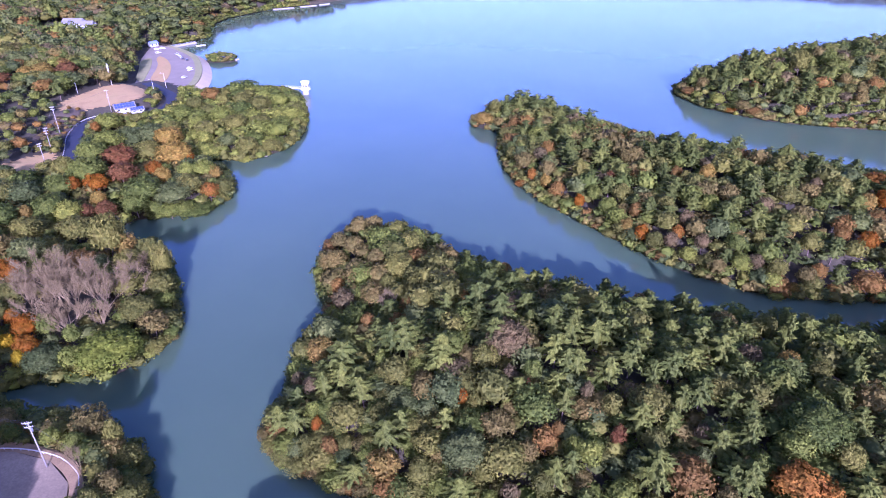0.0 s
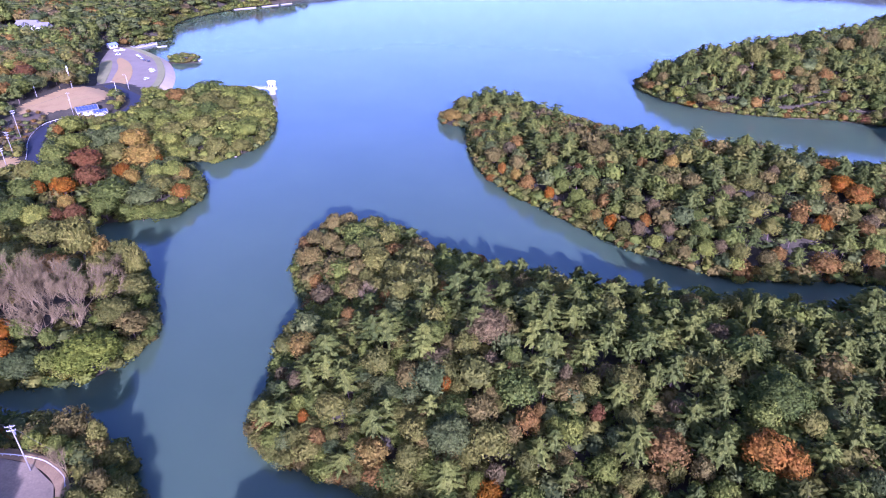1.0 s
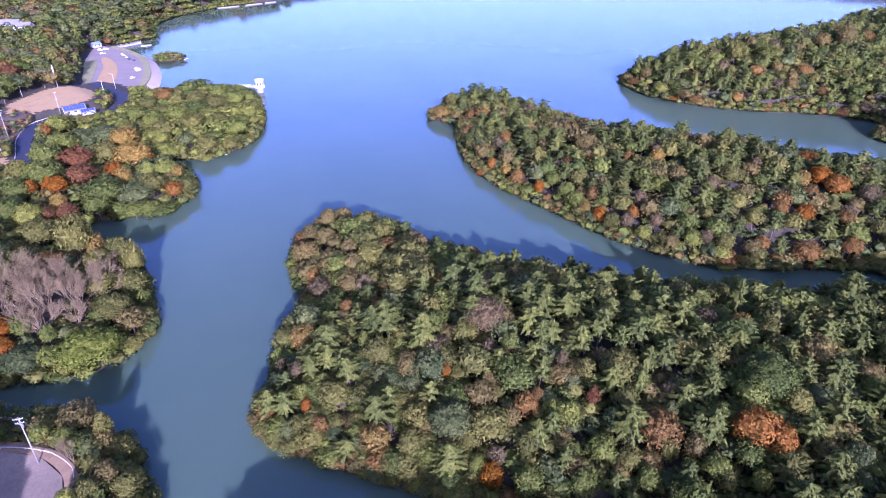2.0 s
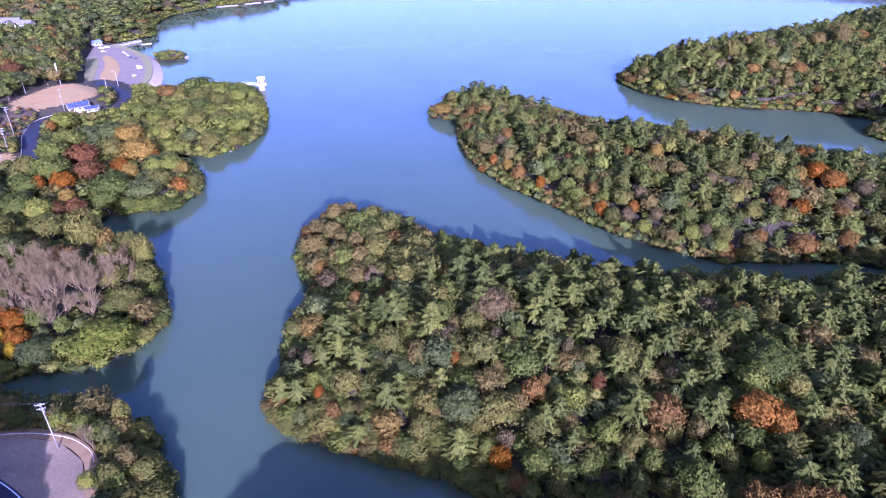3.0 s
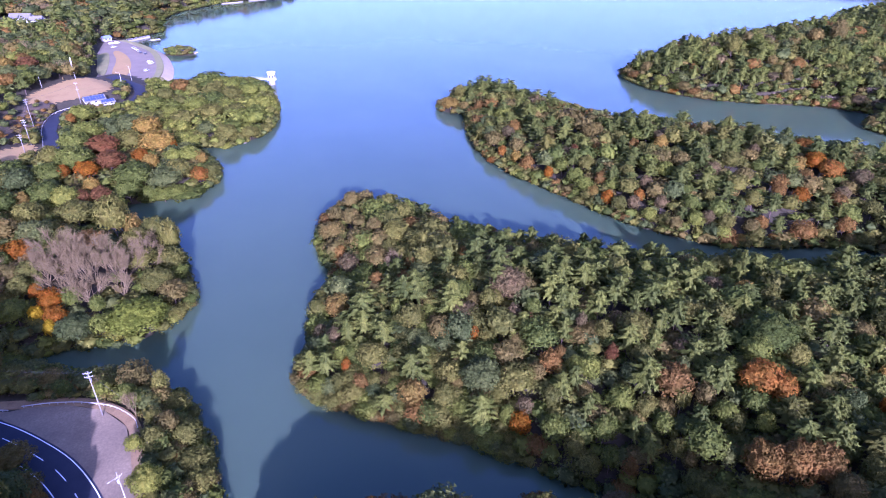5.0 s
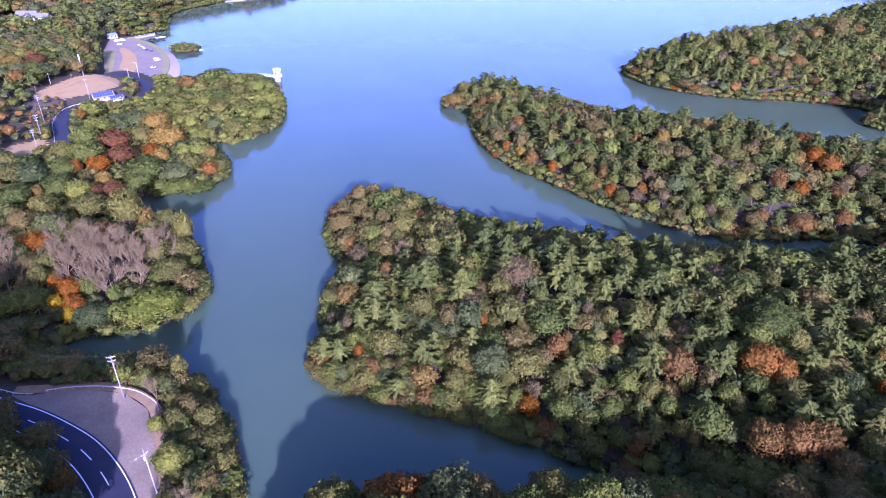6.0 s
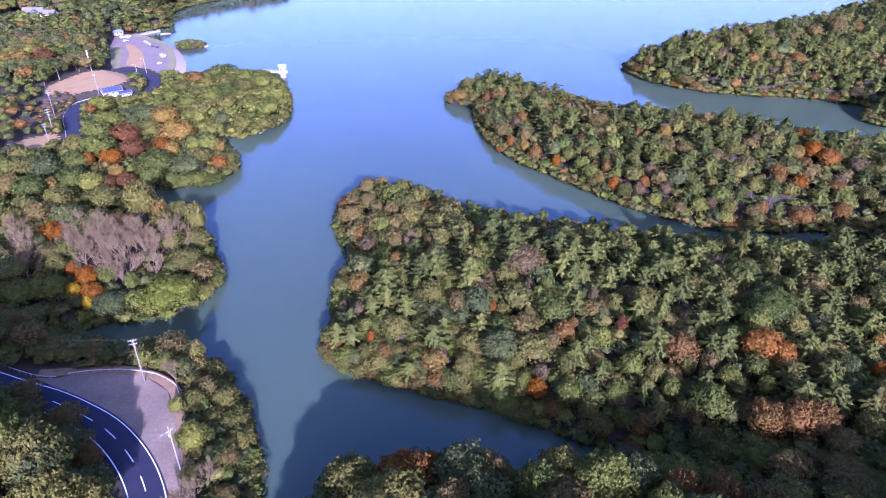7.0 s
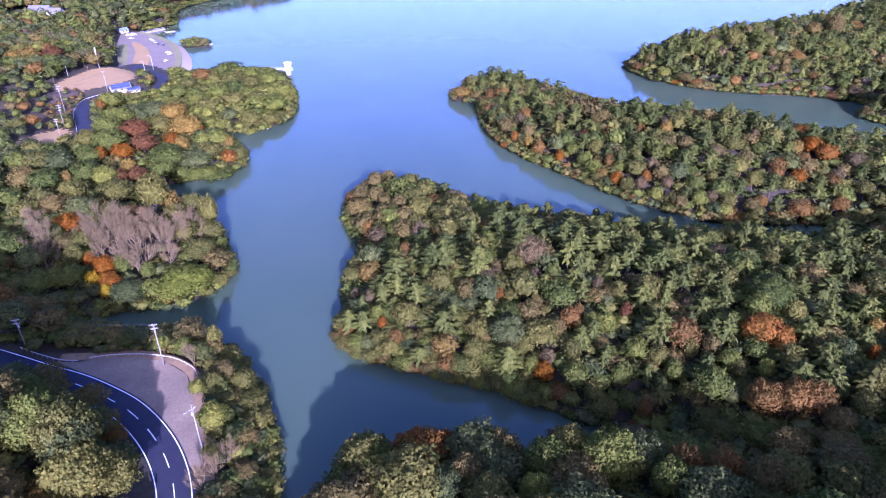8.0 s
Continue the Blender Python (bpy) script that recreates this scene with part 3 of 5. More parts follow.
plant("leafy", "olive", (-167.3, 270.0, 7.7, 12.6), (-118.2, 242.7, 4.9, 8.4), (-115.6, 237.5, 3.4, 3.6), (-129.4, 233.8, 6.1, 11.4), (-189.0, 238.4, 6.0, 11.3), (-193.2, 206.0, 7.4, 12.4), (-153.9, 191.5, 7.9, 12.8), (-131.9, 178.1, 6.7, 21.4), (-166.5, 182.1, 6.1, 11.5), (-172.0, 162.4, 5.3, 10.9))
plant("leafy", "lime", (-137.2, 248.2, 4.5, 10.2), (-131.3, 251.6, 5.7, 11.2), (-191.4, 276.3, 8.0, 12.9), (-209.5, 304.6, 7.9, 12.8), (-163.3, 201.4, 5.8, 11.2))
plant("leafy", "green", (-131, 219, 5.5, 8), (-126, 221.5, 5, 8), (-137, 218.5, 5, 8.5))
plant("leafy", "orange", (-120.7, 234.4, 3.9, 9.8), (-209.0, 293.5, 3.1, 9.1))
plant("leafy", "green", (-144.0, 224.5, 9.6, 14.1), (-122.9, 223.3, 8.9, 6.5), (-136.4, 220.5, 7.1, 5.9), (-145.0, 217.4, 6.5, 11.8), (-176.5, 235.3, 9.0, 13.7), (-188.0, 256.3, 7.6, 12.6), (-171.2, 201.5, 6.5, 11.7), (-179.4, 219.7, 6.3, 11.6), (-180.2, 187.6, 6.9, 12.1), (-151.8, 164.6, 2.6, 8.8))
plant("leafy", "darkred", (-173.9, 255.1, 8.1, 13.0), (-161.2, 236.4, 7.0, 12.1), (-152.5, 208.5, 5.3, 10.8), (-158.3, 204.6, 3.2, 9.2))
plant("leafy", "tan", (-189.7, 190.1, 6.5, 11.7), (-166.4, 167.7, 5.3, 10.9))
# bluff with the leafless grove
plant("leafy", "gold", (-127.2, 179.8, 5.2, 12.9), (-149.3, 174.2, 2.4, 8.6))
plant("leafy", "olive", (-117.9, 178.7, 5.6, 13.3), (-107.4, 168.4, 4.4, 18.2), (-112.0, 155.5, 5.6, 11.1), (-104.4, 158.6, 6.1, 11.4), (-102.1, 143.8, 5.8, 11.2), (-94.2, 134.0, 3.9, 4.7), (-93.3, 145.9, 2.5, 4.2), (-143.3, 142.7, 4.8, 10.4), (-141.1, 134.5, 4.6, 10.3))
plant("leafy", "tan", (-95.7, 139.8, 4.8, 10.4), (-91.1, 140.4, 2.0, 3.2), (-147.4, 140.3, 4.8, 10.4))
plant("leafy", "red", (-153.6, 154.8, 5.0, 10.6), (-136.3, 133.3, 2.7, 8.9), (-130.0, 130.3, 4.0, 9.9), (-124.6, 124.2, 3.7, 9.6))
plant("leafy", "rust", (-146.4, 149.2, 2.7, 8.8))
plant("bare", "mauve", (-155.9, 142.7, 6.8, 12.0), (-164.9, 153.1, 5.1, 10.7))
plant("leafy", "green", (-155.2, 148.7, 3.0, 9.1), (-136.5, 124.0, 5.3, 10.9), (-145.2, 119.3, 4.9, 10.5), (-141.4, 122.1, 4.0, 9.9), (-124.9, 133.1, 3.8, 9.7), (-115.3, 130.0, 2.8, 9.0))
plant("leafy", "greygreen", (-154.0, 131.7, 5.2, 10.8), (-118.3, 121.4, 6.0, 9.1))
plant("leafy", "yellow", (-131.0, 124.4, 2.4, 8.6), (-125.7, 119.8, 1.9, 8.3), (-108.4, 121.0, 3.2, 4.4))
plant("leafy", "lime", (-111.0, 122.8, 3.8, 9.7))
plant("leafy", "bright", (-101.2, 125.8, 9.6, 11.3))
plant("bare", "rust", (-120.3, 134.5, 2.7, 8.8))
plant("bare", "tan", (-150.6, 132.5, 4.7, 10.4))
# tip of the headland
plant("leafy", "tan", (-40.5, 202.2, 3.8, 10.5), (-46.6, 202.6, 4.6, 10.5), (-51.2, 192.4, 3.5, 9.5), (-51.3, 179.3, 5.7, 10.5), (-44.9, 186.5, 3.9, 9.8), (-34.8, 175.1, 3.9, 9.8), (-9.6, 180.6, 4.7, 10.4))
plant("leafy", "olive", (-52.3, 175.4, 4.3, 6.2), (-38.5, 191.9, 3.9, 9.8), (-31.6, 207.6, 3.9, 9.8), (-25.8, 169.8, 5.8, 10.5), (-19.3, 164.0, 3.5, 9.5), (-17.9, 156.1, 3.4, 9.4), (-27.4, 159.3, 3.5, 9.4))
plant("leafy", "mauve", (-41.2, 172.7, 3.0, 9.1), (-41.1, 155.9, 4.4, 10.1))
plant("leafy", "rust", (-45.6, 165.2, 2.7, 8.9), (9.0, 179.1, 2.6, 10.5), (11.0, 171.5, 2.3, 8.5), (-19.4, 145.9, 2.5, 8.7), (-30.1, 141.1, 2.2, 8.5))
plant("leafy", "green", (-34.4, 158.8, 3.5, 9.5))
plant("pine", "pine", (-16.7, 196.8, 4.3, 10.5), (-3.4, 181.2, 4.2, 10.5), (2.9, 172.0, 4.1, 10.5))
plant("bare", "mauve", (-25.7, 147.3, 3.7, 9.6))
# headland, lakeward half
plant("leafy", "rust", (-0.5, 149.2, 2.9, 9.0), (-30.2, 97.5, 2.4, 8.6), (19.3, 96.5, 3.3, 9.3), (21.6, 99.3, 1.7, 8.1))
plant("pine", "pine", (-7.5, 141.5, 3.2, 10.1), (3.2, 134.8, 3.3, 10.2), (15.0, 142.0, 4.0, 10.8), (21.7, 161.9, 3.7, 12.7), (28.8, 155.6, 4.7, 11.5), (28.9, 134.7, 3.9, 10.8), (-45.0, 143.6, 3.1, 10.1), (-33.0, 131.1, 4.7, 11.4), (25.4, 117.4, 3.6, 10.5), (-34.8, 112.9, 3.2, 10.2), (23.4, 104.9, 3.4, 10.4), (-24.4, 110.0, 3.9, 10.7), (-42.0, 110.6, 2.7, 9.8), (-48.8, 111.6, 2.8, 4.7), (-23.6, 92.7, 4.2, 6.8), (-13.5, 102.1, 3.1, 10.0), (-3.3, 102.1, 3.1, 10.0), (21.2, 88.8, 3.6, 10.5))
plant("leafy", "lime", (12.2, 133.0, 2.5, 8.7), (-36.5, 106.1, 2.3, 8.5), (25.0, 94.4, 2.5, 8.7))
plant("leafy", "gold", (-40.9, 129.0, 4.7, 10.4), (-15.5, 92.9, 4.6, 10.3))
plant("leafy", "olive", (-27.6, 121.9, 2.6, 8.8), (-17.0, 116.3, 4.3, 10.1), (-11.2, 122.1, 2.6, 8.8), (4.9, 118.5, 4.0, 9.8), (0.3, 112.2, 3.5, 9.5), (-27.3, 103.5, 4.8, 10.5), (-35.9, 98.5, 2.2, 8.5), (-20.0, 104.3, 2.6, 8.8), (-6.6, 97.2, 3.7, 9.6), (-8.2, 91.1, 3.6, 9.6), (6.2, 91.3, 3.0, 9.0), (22.5, 75.7, 3.2, 9.2), (18.7, 88.0, 2.8, 8.9))
plant("leafy", "green", (-22.3, 121.5, 2.6, 8.8), (-4.3, 124.3, 4.4, 10.2), (-15.5, 131.3, 3.4, 9.4), (16.2, 114.5, 2.9, 9.0), (-41.6, 100.6, 4.4, 6.3), (7.5, 85.7, 2.1, 8.4), (18.8, 80.0, 4.0, 9.8))
plant("leafy", "tan", (16.3, 123.5, 2.6, 8.8), (-8.6, 111.4, 3.9, 9.7), (8.4, 100.3, 4.4, 10.1), (-35.0, 96.6, 2.4, 5.4), (0.9, 90.4, 3.0, 9.0), (16.2, 94.6, 2.5, 8.7))
plant("leafy", "mauve", (-44.6, 120.2, 2.1, 8.4), (-40.0, 115.4, 2.4, 8.6), (11.5, 113.1, 2.5, 8.7), (11.8, 87.1, 2.4, 8.7))
plant("leafy", "red", (0.2, 108.8, 1.6, 8.0), (-34.6, 102.5, 1.4, 7.9), (10.7, 83.3, 2.9, 9.0))
plant("leafy", "darkred", (15.1, 110.4, 1.6, 8.0), (7.7, 96.6, 1.5, 7.9))
# headland, landward half
plant("pine", "pine", (39.5, 162.0, 4.0, 13.0), (36.1, 128.9, 4.2, 11.0), (51.4, 156.4, 4.0, 13.0), (43.6, 124.2, 4.2, 11.0), (51.4, 132.3, 3.6, 10.5), (61.8, 146.4, 3.7, 12.7), (53.0, 116.7, 4.1, 10.9), (79.8, 132.3, 2.9, 14.4), (86.0, 129.7, 3.6, 10.5), (27.0, 116.7, 3.6, 10.5), (34.5, 113.7, 4.0, 10.8), (44.0, 112.8, 3.3, 10.2), (48.4, 105.3, 3.0, 10.0), (58.3, 103.0, 3.2, 10.2), (60.9, 96.6, 3.5, 10.4), (83.6, 101.1, 3.4, 10.3), (88.4, 113.8, 3.4, 10.3), (90.9, 100.6, 5.0, 11.6), (99.5, 116.4, 3.7, 10.6), (101.8, 111.0, 3.5, 10.4), (108.3, 111.4, 3.5, 10.4), (97.6, 93.0, 4.2, 11.0), (84.8, 88.9, 4.0, 10.8), (45.4, 99.5, 2.6, 9.7))
plant("pine", "pine", (49.3, 76.7, 3.9, 10.7), (91.4, 81.8, 2.7, 9.7), (26.2, 83.0, 2.9, 9.9), (24.7, 90.5, 2.9, 9.9), (36.2, 77.1, 2.9, 9.9), (39.2, 72.6, 3.5, 10.4))
plant("leafy", "tan", (68.9, 143.4, 4.3, 10.1), (99.9, 101.7, 2.8, 8.9), (44.5, 90.0, 2.7, 8.8), (53.7, 82.8, 3.0, 9.1), (77.4, 78.6, 2.6, 8.8), (46.7, 68.5, 2.0, 8.4), (71.1, 56.2, 3.7, 9.6))
plant("leafy", "mauve", (68.2, 122.6, 3.8, 9.7), (28.7, 108.8, 1.8, 8.1), (38.2, 107.7, 2.3, 8.6), (51.7, 97.1, 2.3, 8.5))
plant("leafy", "olive", (78.3, 139.7, 3.2, 11.1), (83.7, 118.6, 3.0, 9.1), (34.4, 104.8, 3.0, 9.1), (57.0, 108.5, 3.3, 9.3), (77.6, 91.7, 3.2, 9.3), (41.5, 95.7, 3.1, 9.1), (48.3, 82.8, 2.5, 8.7), (39.9, 82.3, 2.9, 9.0), (57.2, 74.5, 2.4, 8.6), (45.1, 71.8, 2.4, 8.6), (80.2, 59.4, 3.6, 9.5), (26.4, 72.5, 2.4, 6.9))
plant("leafy", "gold", (77.6, 122.4, 3.0, 9.1), (98.5, 88.3, 2.1, 8.4))
plant("leafy", "green", (74.3, 98.6, 6.5, 11.8), (68.9, 93.4, 3.9, 9.8), (34.7, 84.3, 3.6, 9.5), (61.3, 89.4, 2.9, 9.0), (63.3, 79.7, 3.7, 9.6), (43.0, 77.6, 2.9, 9.0), (56.2, 78.1, 3.3, 9.3), (29.6, 78.3, 3.5, 9.5), (30.2, 72.5, 2.8, 9.0))
plant("leafy", "darkred", (34.7, 97.1, 2.0, 8.3))
plant("leafy", "lime", (27.8, 93.4, 3.3, 9.3), (63.6, 73.3, 2.4, 8.7))
plant("leafy", "greygreen", (37.7, 90.5, 3.0, 9.1), (51.0, 91.4, 2.2, 8.5), (84.0, 77.9, 2.6, 8.8), (53.9, 67.2, 2.0, 8.4))
plant("leafy", "orange", (66.0, 84.0, 5.3, 12.0), (70.5, 81.5, 3.2, 10.0))
plant("pine", "olive", (68.9, 74.3, 4.5, 11.2), (82.1, 66.0, 5.0, 11.6))
plant("leafy", "rust", (34.2, 70.8, 2.2, 8.5), (58.5, 63.5, 4.6, 12.5), (64.5, 62.0, 5.0, 13.0), (69.5, 60.5, 4.4, 12.5))
plant("leafy", "red", (91.3, 77.1, 1.6, 8.0))
# spit
plant("leafy", "gold", (-5.9, 351.1, 5.9, 9.0), (26.4, 259.1, 3.1, 9.1), (55.4, 219.9, 3.1, 9.1), (90.7, 244.6, 4.0, 9.8), (143.0, 224.9, 3.7, 9.6), (107.6, 186.6, 3.0, 4.3))
plant("leafy", "olive", (-0.9, 358.8, 4.4, 12.1), (36.6, 315.0, 3.9, 9.8), (11.4, 293.5, 4.4, 10.1), (86.2, 293.1, 4.5, 12.3), (55.8, 238.7, 4.4, 10.2), (50.3, 222.4, 3.7, 4.6), (70.9, 225.6, 3.7, 9.6), (81.4, 243.4, 3.3, 9.3), (64.6, 209.9, 3.6, 9.5), (114.9, 224.8, 5.4, 10.9), (98.6, 203.1, 2.5, 8.7), (115.3, 200.1, 3.6, 9.6), (101.8, 190.3, 3.5, 9.5), (160.2, 194.4, 4.2, 10.0), (155.0, 184.8, 5.2, 6.7), (168.4, 207.2, 4.0, 9.9), (147.3, 206.6, 3.6, 9.5))
plant("pine", "pine", (7.6, 353.6, 4.3, 11.1), (13.5, 359.2, 5.6, 12.1), (23.1, 348.5, 6.6, 13.0), (35.8, 336.4, 5.7, 12.2), (15.6, 311.7, 3.9, 10.7), (55.4, 310.9, 4.6, 11.4), (36.8, 279.0, 7.2, 13.5), (12.6, 280.0, 2.6, 4.6), (50.1, 269.9, 5.7, 12.3), (77.4, 300.8, 3.9, 10.7), (80.0, 223.3, 4.0, 10.8), (73.5, 248.7, 4.3, 11.1), (103.0, 243.0, 5.5, 12.1), (124.0, 245.6, 5.1, 11.7), (131.8, 225.2, 4.9, 11.6), (147.8, 247.7, 3.6, 15.3), (163.6, 234.9, 3.6, 10.5), (121.9, 197.1, 4.2, 11.0), (105.5, 203.8, 4.5, 11.2), (107.5, 194.8, 3.8, 10.7), (121.3, 187.5, 3.6, 10.5), (161.4, 202.8, 4.3, 11.0), (139.1, 192.7, 4.0, 10.8))
plant("leafy", "rust", (11.1, 336.9, 4.2, 10.0), (27.7, 289.2, 4.0, 9.9), (30.1, 251.6, 3.9, 9.8), (62.2, 295.6, 3.4, 9.4), (63.5, 251.1, 4.0, 9.8), (60.0, 226.1, 2.8, 9.0), (78.9, 248.9, 2.8, 8.9), (142.5, 214.5, 3.6, 9.6), (127.5, 205.1, 3.2, 9.2), (115.3, 189.3, 3.0, 9.1), (130.0, 186.1, 5.6, 11.0), (148.9, 199.5, 3.8, 9.7), (146.8, 188.3, 4.0, 9.9))
plant("leafy", "lime", (23.3, 308.9, 5.6, 11.1), (52.7, 225.4, 4.5, 10.2), (86.1, 222.7, 4.3, 10.1), (141.8, 262.0, 4.4, 10.2), (90.4, 192.5, 3.5, 9.4), (75.4, 200.7, 3.5, 7.6), (100.8, 183.6, 3.2, 3.5))
plant("leafy", "tan", (2.6, 347.4, 3.5, 7.6), (44.0, 318.9, 4.4, 10.1), (16.5, 280.0, 5.5, 11.0), (27.1, 267.5, 4.4, 10.2), (63.9, 268.3, 6.4, 11.7), (91.5, 274.6, 4.7, 10.3), (93.5, 227.8, 4.7, 10.4), (116.1, 213.9, 4.1, 9.9), (110.3, 188.0, 3.5, 9.5), (149.0, 185.6, 3.8, 6.0), (177.5, 220.6, 3.6, 9.5))
plant("leafy", "mauve", (24.1, 282.3, 4.3, 10.0), (42.8, 234.0, 3.8, 4.6), (75.8, 215.2, 3.6, 9.6), (69.7, 207.6, 3.0, 9.1), (104.4, 218.8, 3.8, 9.7), (128.8, 236.7, 2.8, 8.9), (80.2, 203.3, 3.0, 9.1), (95.7, 192.7, 3.0, 9.0), (134.1, 186.4, 3.4, 4.5), (163.8, 212.3, 4.4, 10.1), (152.5, 202.5, 3.9, 9.8))
plant("leafy", "orange", (15.4, 268.5, 3.5, 4.5), (20.1, 267.5, 2.5, 8.7), (72.5, 210.2, 2.5, 8.7), (157.6, 248.8, 6.1, 11.4), (154.4, 218.2, 5.3, 10.8))
plant("leafy", "green", (28.5, 248.6, 3.9, 4.7), (34.0, 245.0, 3.6, 5.9), (49.9, 233.0, 4.3, 10.1), (46.0, 242.0, 3.8, 9.7), (125.8, 222.5, 3.3, 9.3), (90.8, 200.5, 3.8, 9.7), (81.5, 195.7, 3.7, 4.6), (93.3, 188.2, 2.9, 4.3))
plant("leafy", "red", (39.5, 241.0, 2.4, 8.6), (60.4, 213.9, 3.6, 9.5), (150.5, 225.5, 5.0, 10.6), (135.1, 202.5, 3.8, 9.7))
plant("pine", "olive", (39.9, 258.1, 6.2, 12.6), (118.5, 248.5, 5.4, 12.0))
plant("leafy", "darkred", (53.2, 253.3, 2.4, 8.7))
# far peninsula
plant("leafy", "olive", (125.5, 449.9, 5.6, 5.4), (186.8, 412.6, 5.4, 20.0))
plant("leafy", "rust", (128.0, 425.7, 5.4, 6.9), (157.1, 388.7, 5.1, 6.7), (224.3, 393.0, 5.4, 11.1), (230.8, 377.9, 4.4, 8.2), (160.2, 404.3, 3.8, 9.9), (197.4, 373.7, 3.7, 4.7), (286.2, 442.0, 6.1, 11.7))
plant("leafy", "tan", (134.1, 425.7, 4.4, 10.3), (151.3, 392.3, 5.6, 9.0), (208.9, 398.2, 4.4, 10.3), (213.9, 383.7, 4.3, 10.3), (263.8, 426.8, 5.9, 20.7), (251.1, 431.0, 5.9, 13.8))
plant("leafy", "lime", (139.5, 402.5, 5.2, 10.9))
plant("leafy", "red", (145.6, 395.9, 4.2, 4.9))
plant("leafy", "darkred", (238.8, 366.4, 6.2, 5.6))
plant("leafy", "mauve", (251.1, 360.9, 5.3, 8.8))
plant("pine", "pine", (142.1, 427.6, 4.4, 11.4), (161.2, 423.6, 5.4, 12.2), (155.4, 430.2, 4.0, 11.0))
plant("leafy", "green", (204.8, 417.4, 5.5, 16.2))
# brush round the layby
plant("leafy", "lime", (-95.6, 92.4, 2.4, 6.3), (-79.8, 74.6, 2.2, 5.9), (-71.2, 62.9, 3.9, 9.0))
plant("leafy", "green", (-88.6, 91.4, 2.7, 7.0), (-105.3, 92.0, 2.5, 6.4))
plant("leafy", "olive", (-82.2, 95.5, 2.8, 12.6))
plant("leafy", "tan", (-81.2, 93.2, 3.3, 8.1), (-74.7, 81.6, 3.3, 8.0), (-63.5, 64.1, 2.4, 6.3), (-58.9, 57.7, 3.7, 4.3))
plant("bare", "tan", (-84.4, 86.0, 2.8, 7.2), (-64.8, 52.4, 3.0, 7.5))
plant("leafy", "olive", (-75.8, 76.0, 2.8, 7.2), (-69.8, 79.5, 3.4, 8.3))
plant("leafy", "greygreen", (-65.6, 58.4, 2.6, 6.7))
plant("bare", "rust", (-66.5, 48.4, 3.2, 8.0), (-68.2, 44.8, 3.2, 7.9))
# trees on the near shore
plant("leafy", "orange", (-21, 51, 6.6, 17), (-14.5, 54, 4.4, 14))
plant("leafy", "olive", (-33.5, 49.5, 7.2, 17), (12, 53, 5.5, 16), (-6.5, 36, 5.5, 15))
plant("leafy", "rust", (-40.5, 46, 3.5, 7), (33, 43.5, 4.2, 15), (41, 42, 4.2, 15), (13, 60, 5, 10), (-17, 56, 4.5, 13))
plant("leafy", "tan", (-2.5, 53, 5, 16), (-41, 40, 5, 12), (-11.5, 42.5, 4.5, 15), (47, 38, 4.5, 15))
plant("leafy", "green", (19, 48, 6.5, 18), (5, 46, 5.5, 17), (-29.5, 46, 3.6, 15), (-36, 42, 5.5, 13), (29, 40, 4.2, 15))
plant("leafy", "lime", (2, 38, 3.6, 15))
plant("leafy", "greygreen", (26, 47, 5.2, 16), (-16, 38, 4.4, 14))
plant("leafy", "mauve", (28, 56, 4.5, 12))
# leafless grove
plant("bare", "mauve", (-132, 149, 7.5, 13), (-122, 143, 7.5, 13), (-140, 154, 7.5, 13), (-119, 134, 6.5, 11), (-114, 145, 6.5, 12), (-129, 136, 6.5, 11),
      (-125, 155, 7.5, 13), (-137, 143, 6, 11), (-112, 154, 6.5, 12))
# woods above the far field
plant("leafy", "gold", (-294, 377, 8, 12), (-300, 368, 6, 11))
plant("leafy", "darkred", (-283, 385, 8, 11), (-306, 352, 7, 10))
plant("bare", "mauve", (-127, 149, 6.5, 12), (-118, 150, 6, 11.5), (-134, 157, 6.5, 12), (-122, 136, 5.5, 9), (-143, 147, 5.5, 10), (-130, 143, 6, 12), (-111, 138, 5, 9))
# tall trees between the road and the slope, some of them unseen and added for shade
plant("leafy", "olive", (-95, 45, 7, 20), (-88, 38, 7, 18))
plant("leafy", "olive", (-83, 42, 4.8, 14), (-109, 63, 4.5, 8))
# (-112, 41), (-107, 42) and (-117, 45) stand unseen, to throw shade on the cove
plant("leafy", "green", (-101, 47, 6.5, 18), (-111, 57, 6, 8), (-112, 41, 7, 10))
plant("leafy", "greygreen", (-91.5, 42, 5.5, 18), (-104, 53, 5.5, 9), (-117, 64, 6, 8), (-107, 42, 6.5, 12), (-117, 45, 7, 9))
plant("leafy", "tan", (-104, 68, 5, 8), (-96, 60.5, 4, 8), (-119, 76, 5, 8), (-114, 71, 5, 8))
plant("leafy", "rust", (-92.5, 56.5, 3.6, 7.5))
plant("leafy", "gold", (-92, 34, 5, 10))
plant("leafy", "lime", (-212, 352, 3.2, 5.5))
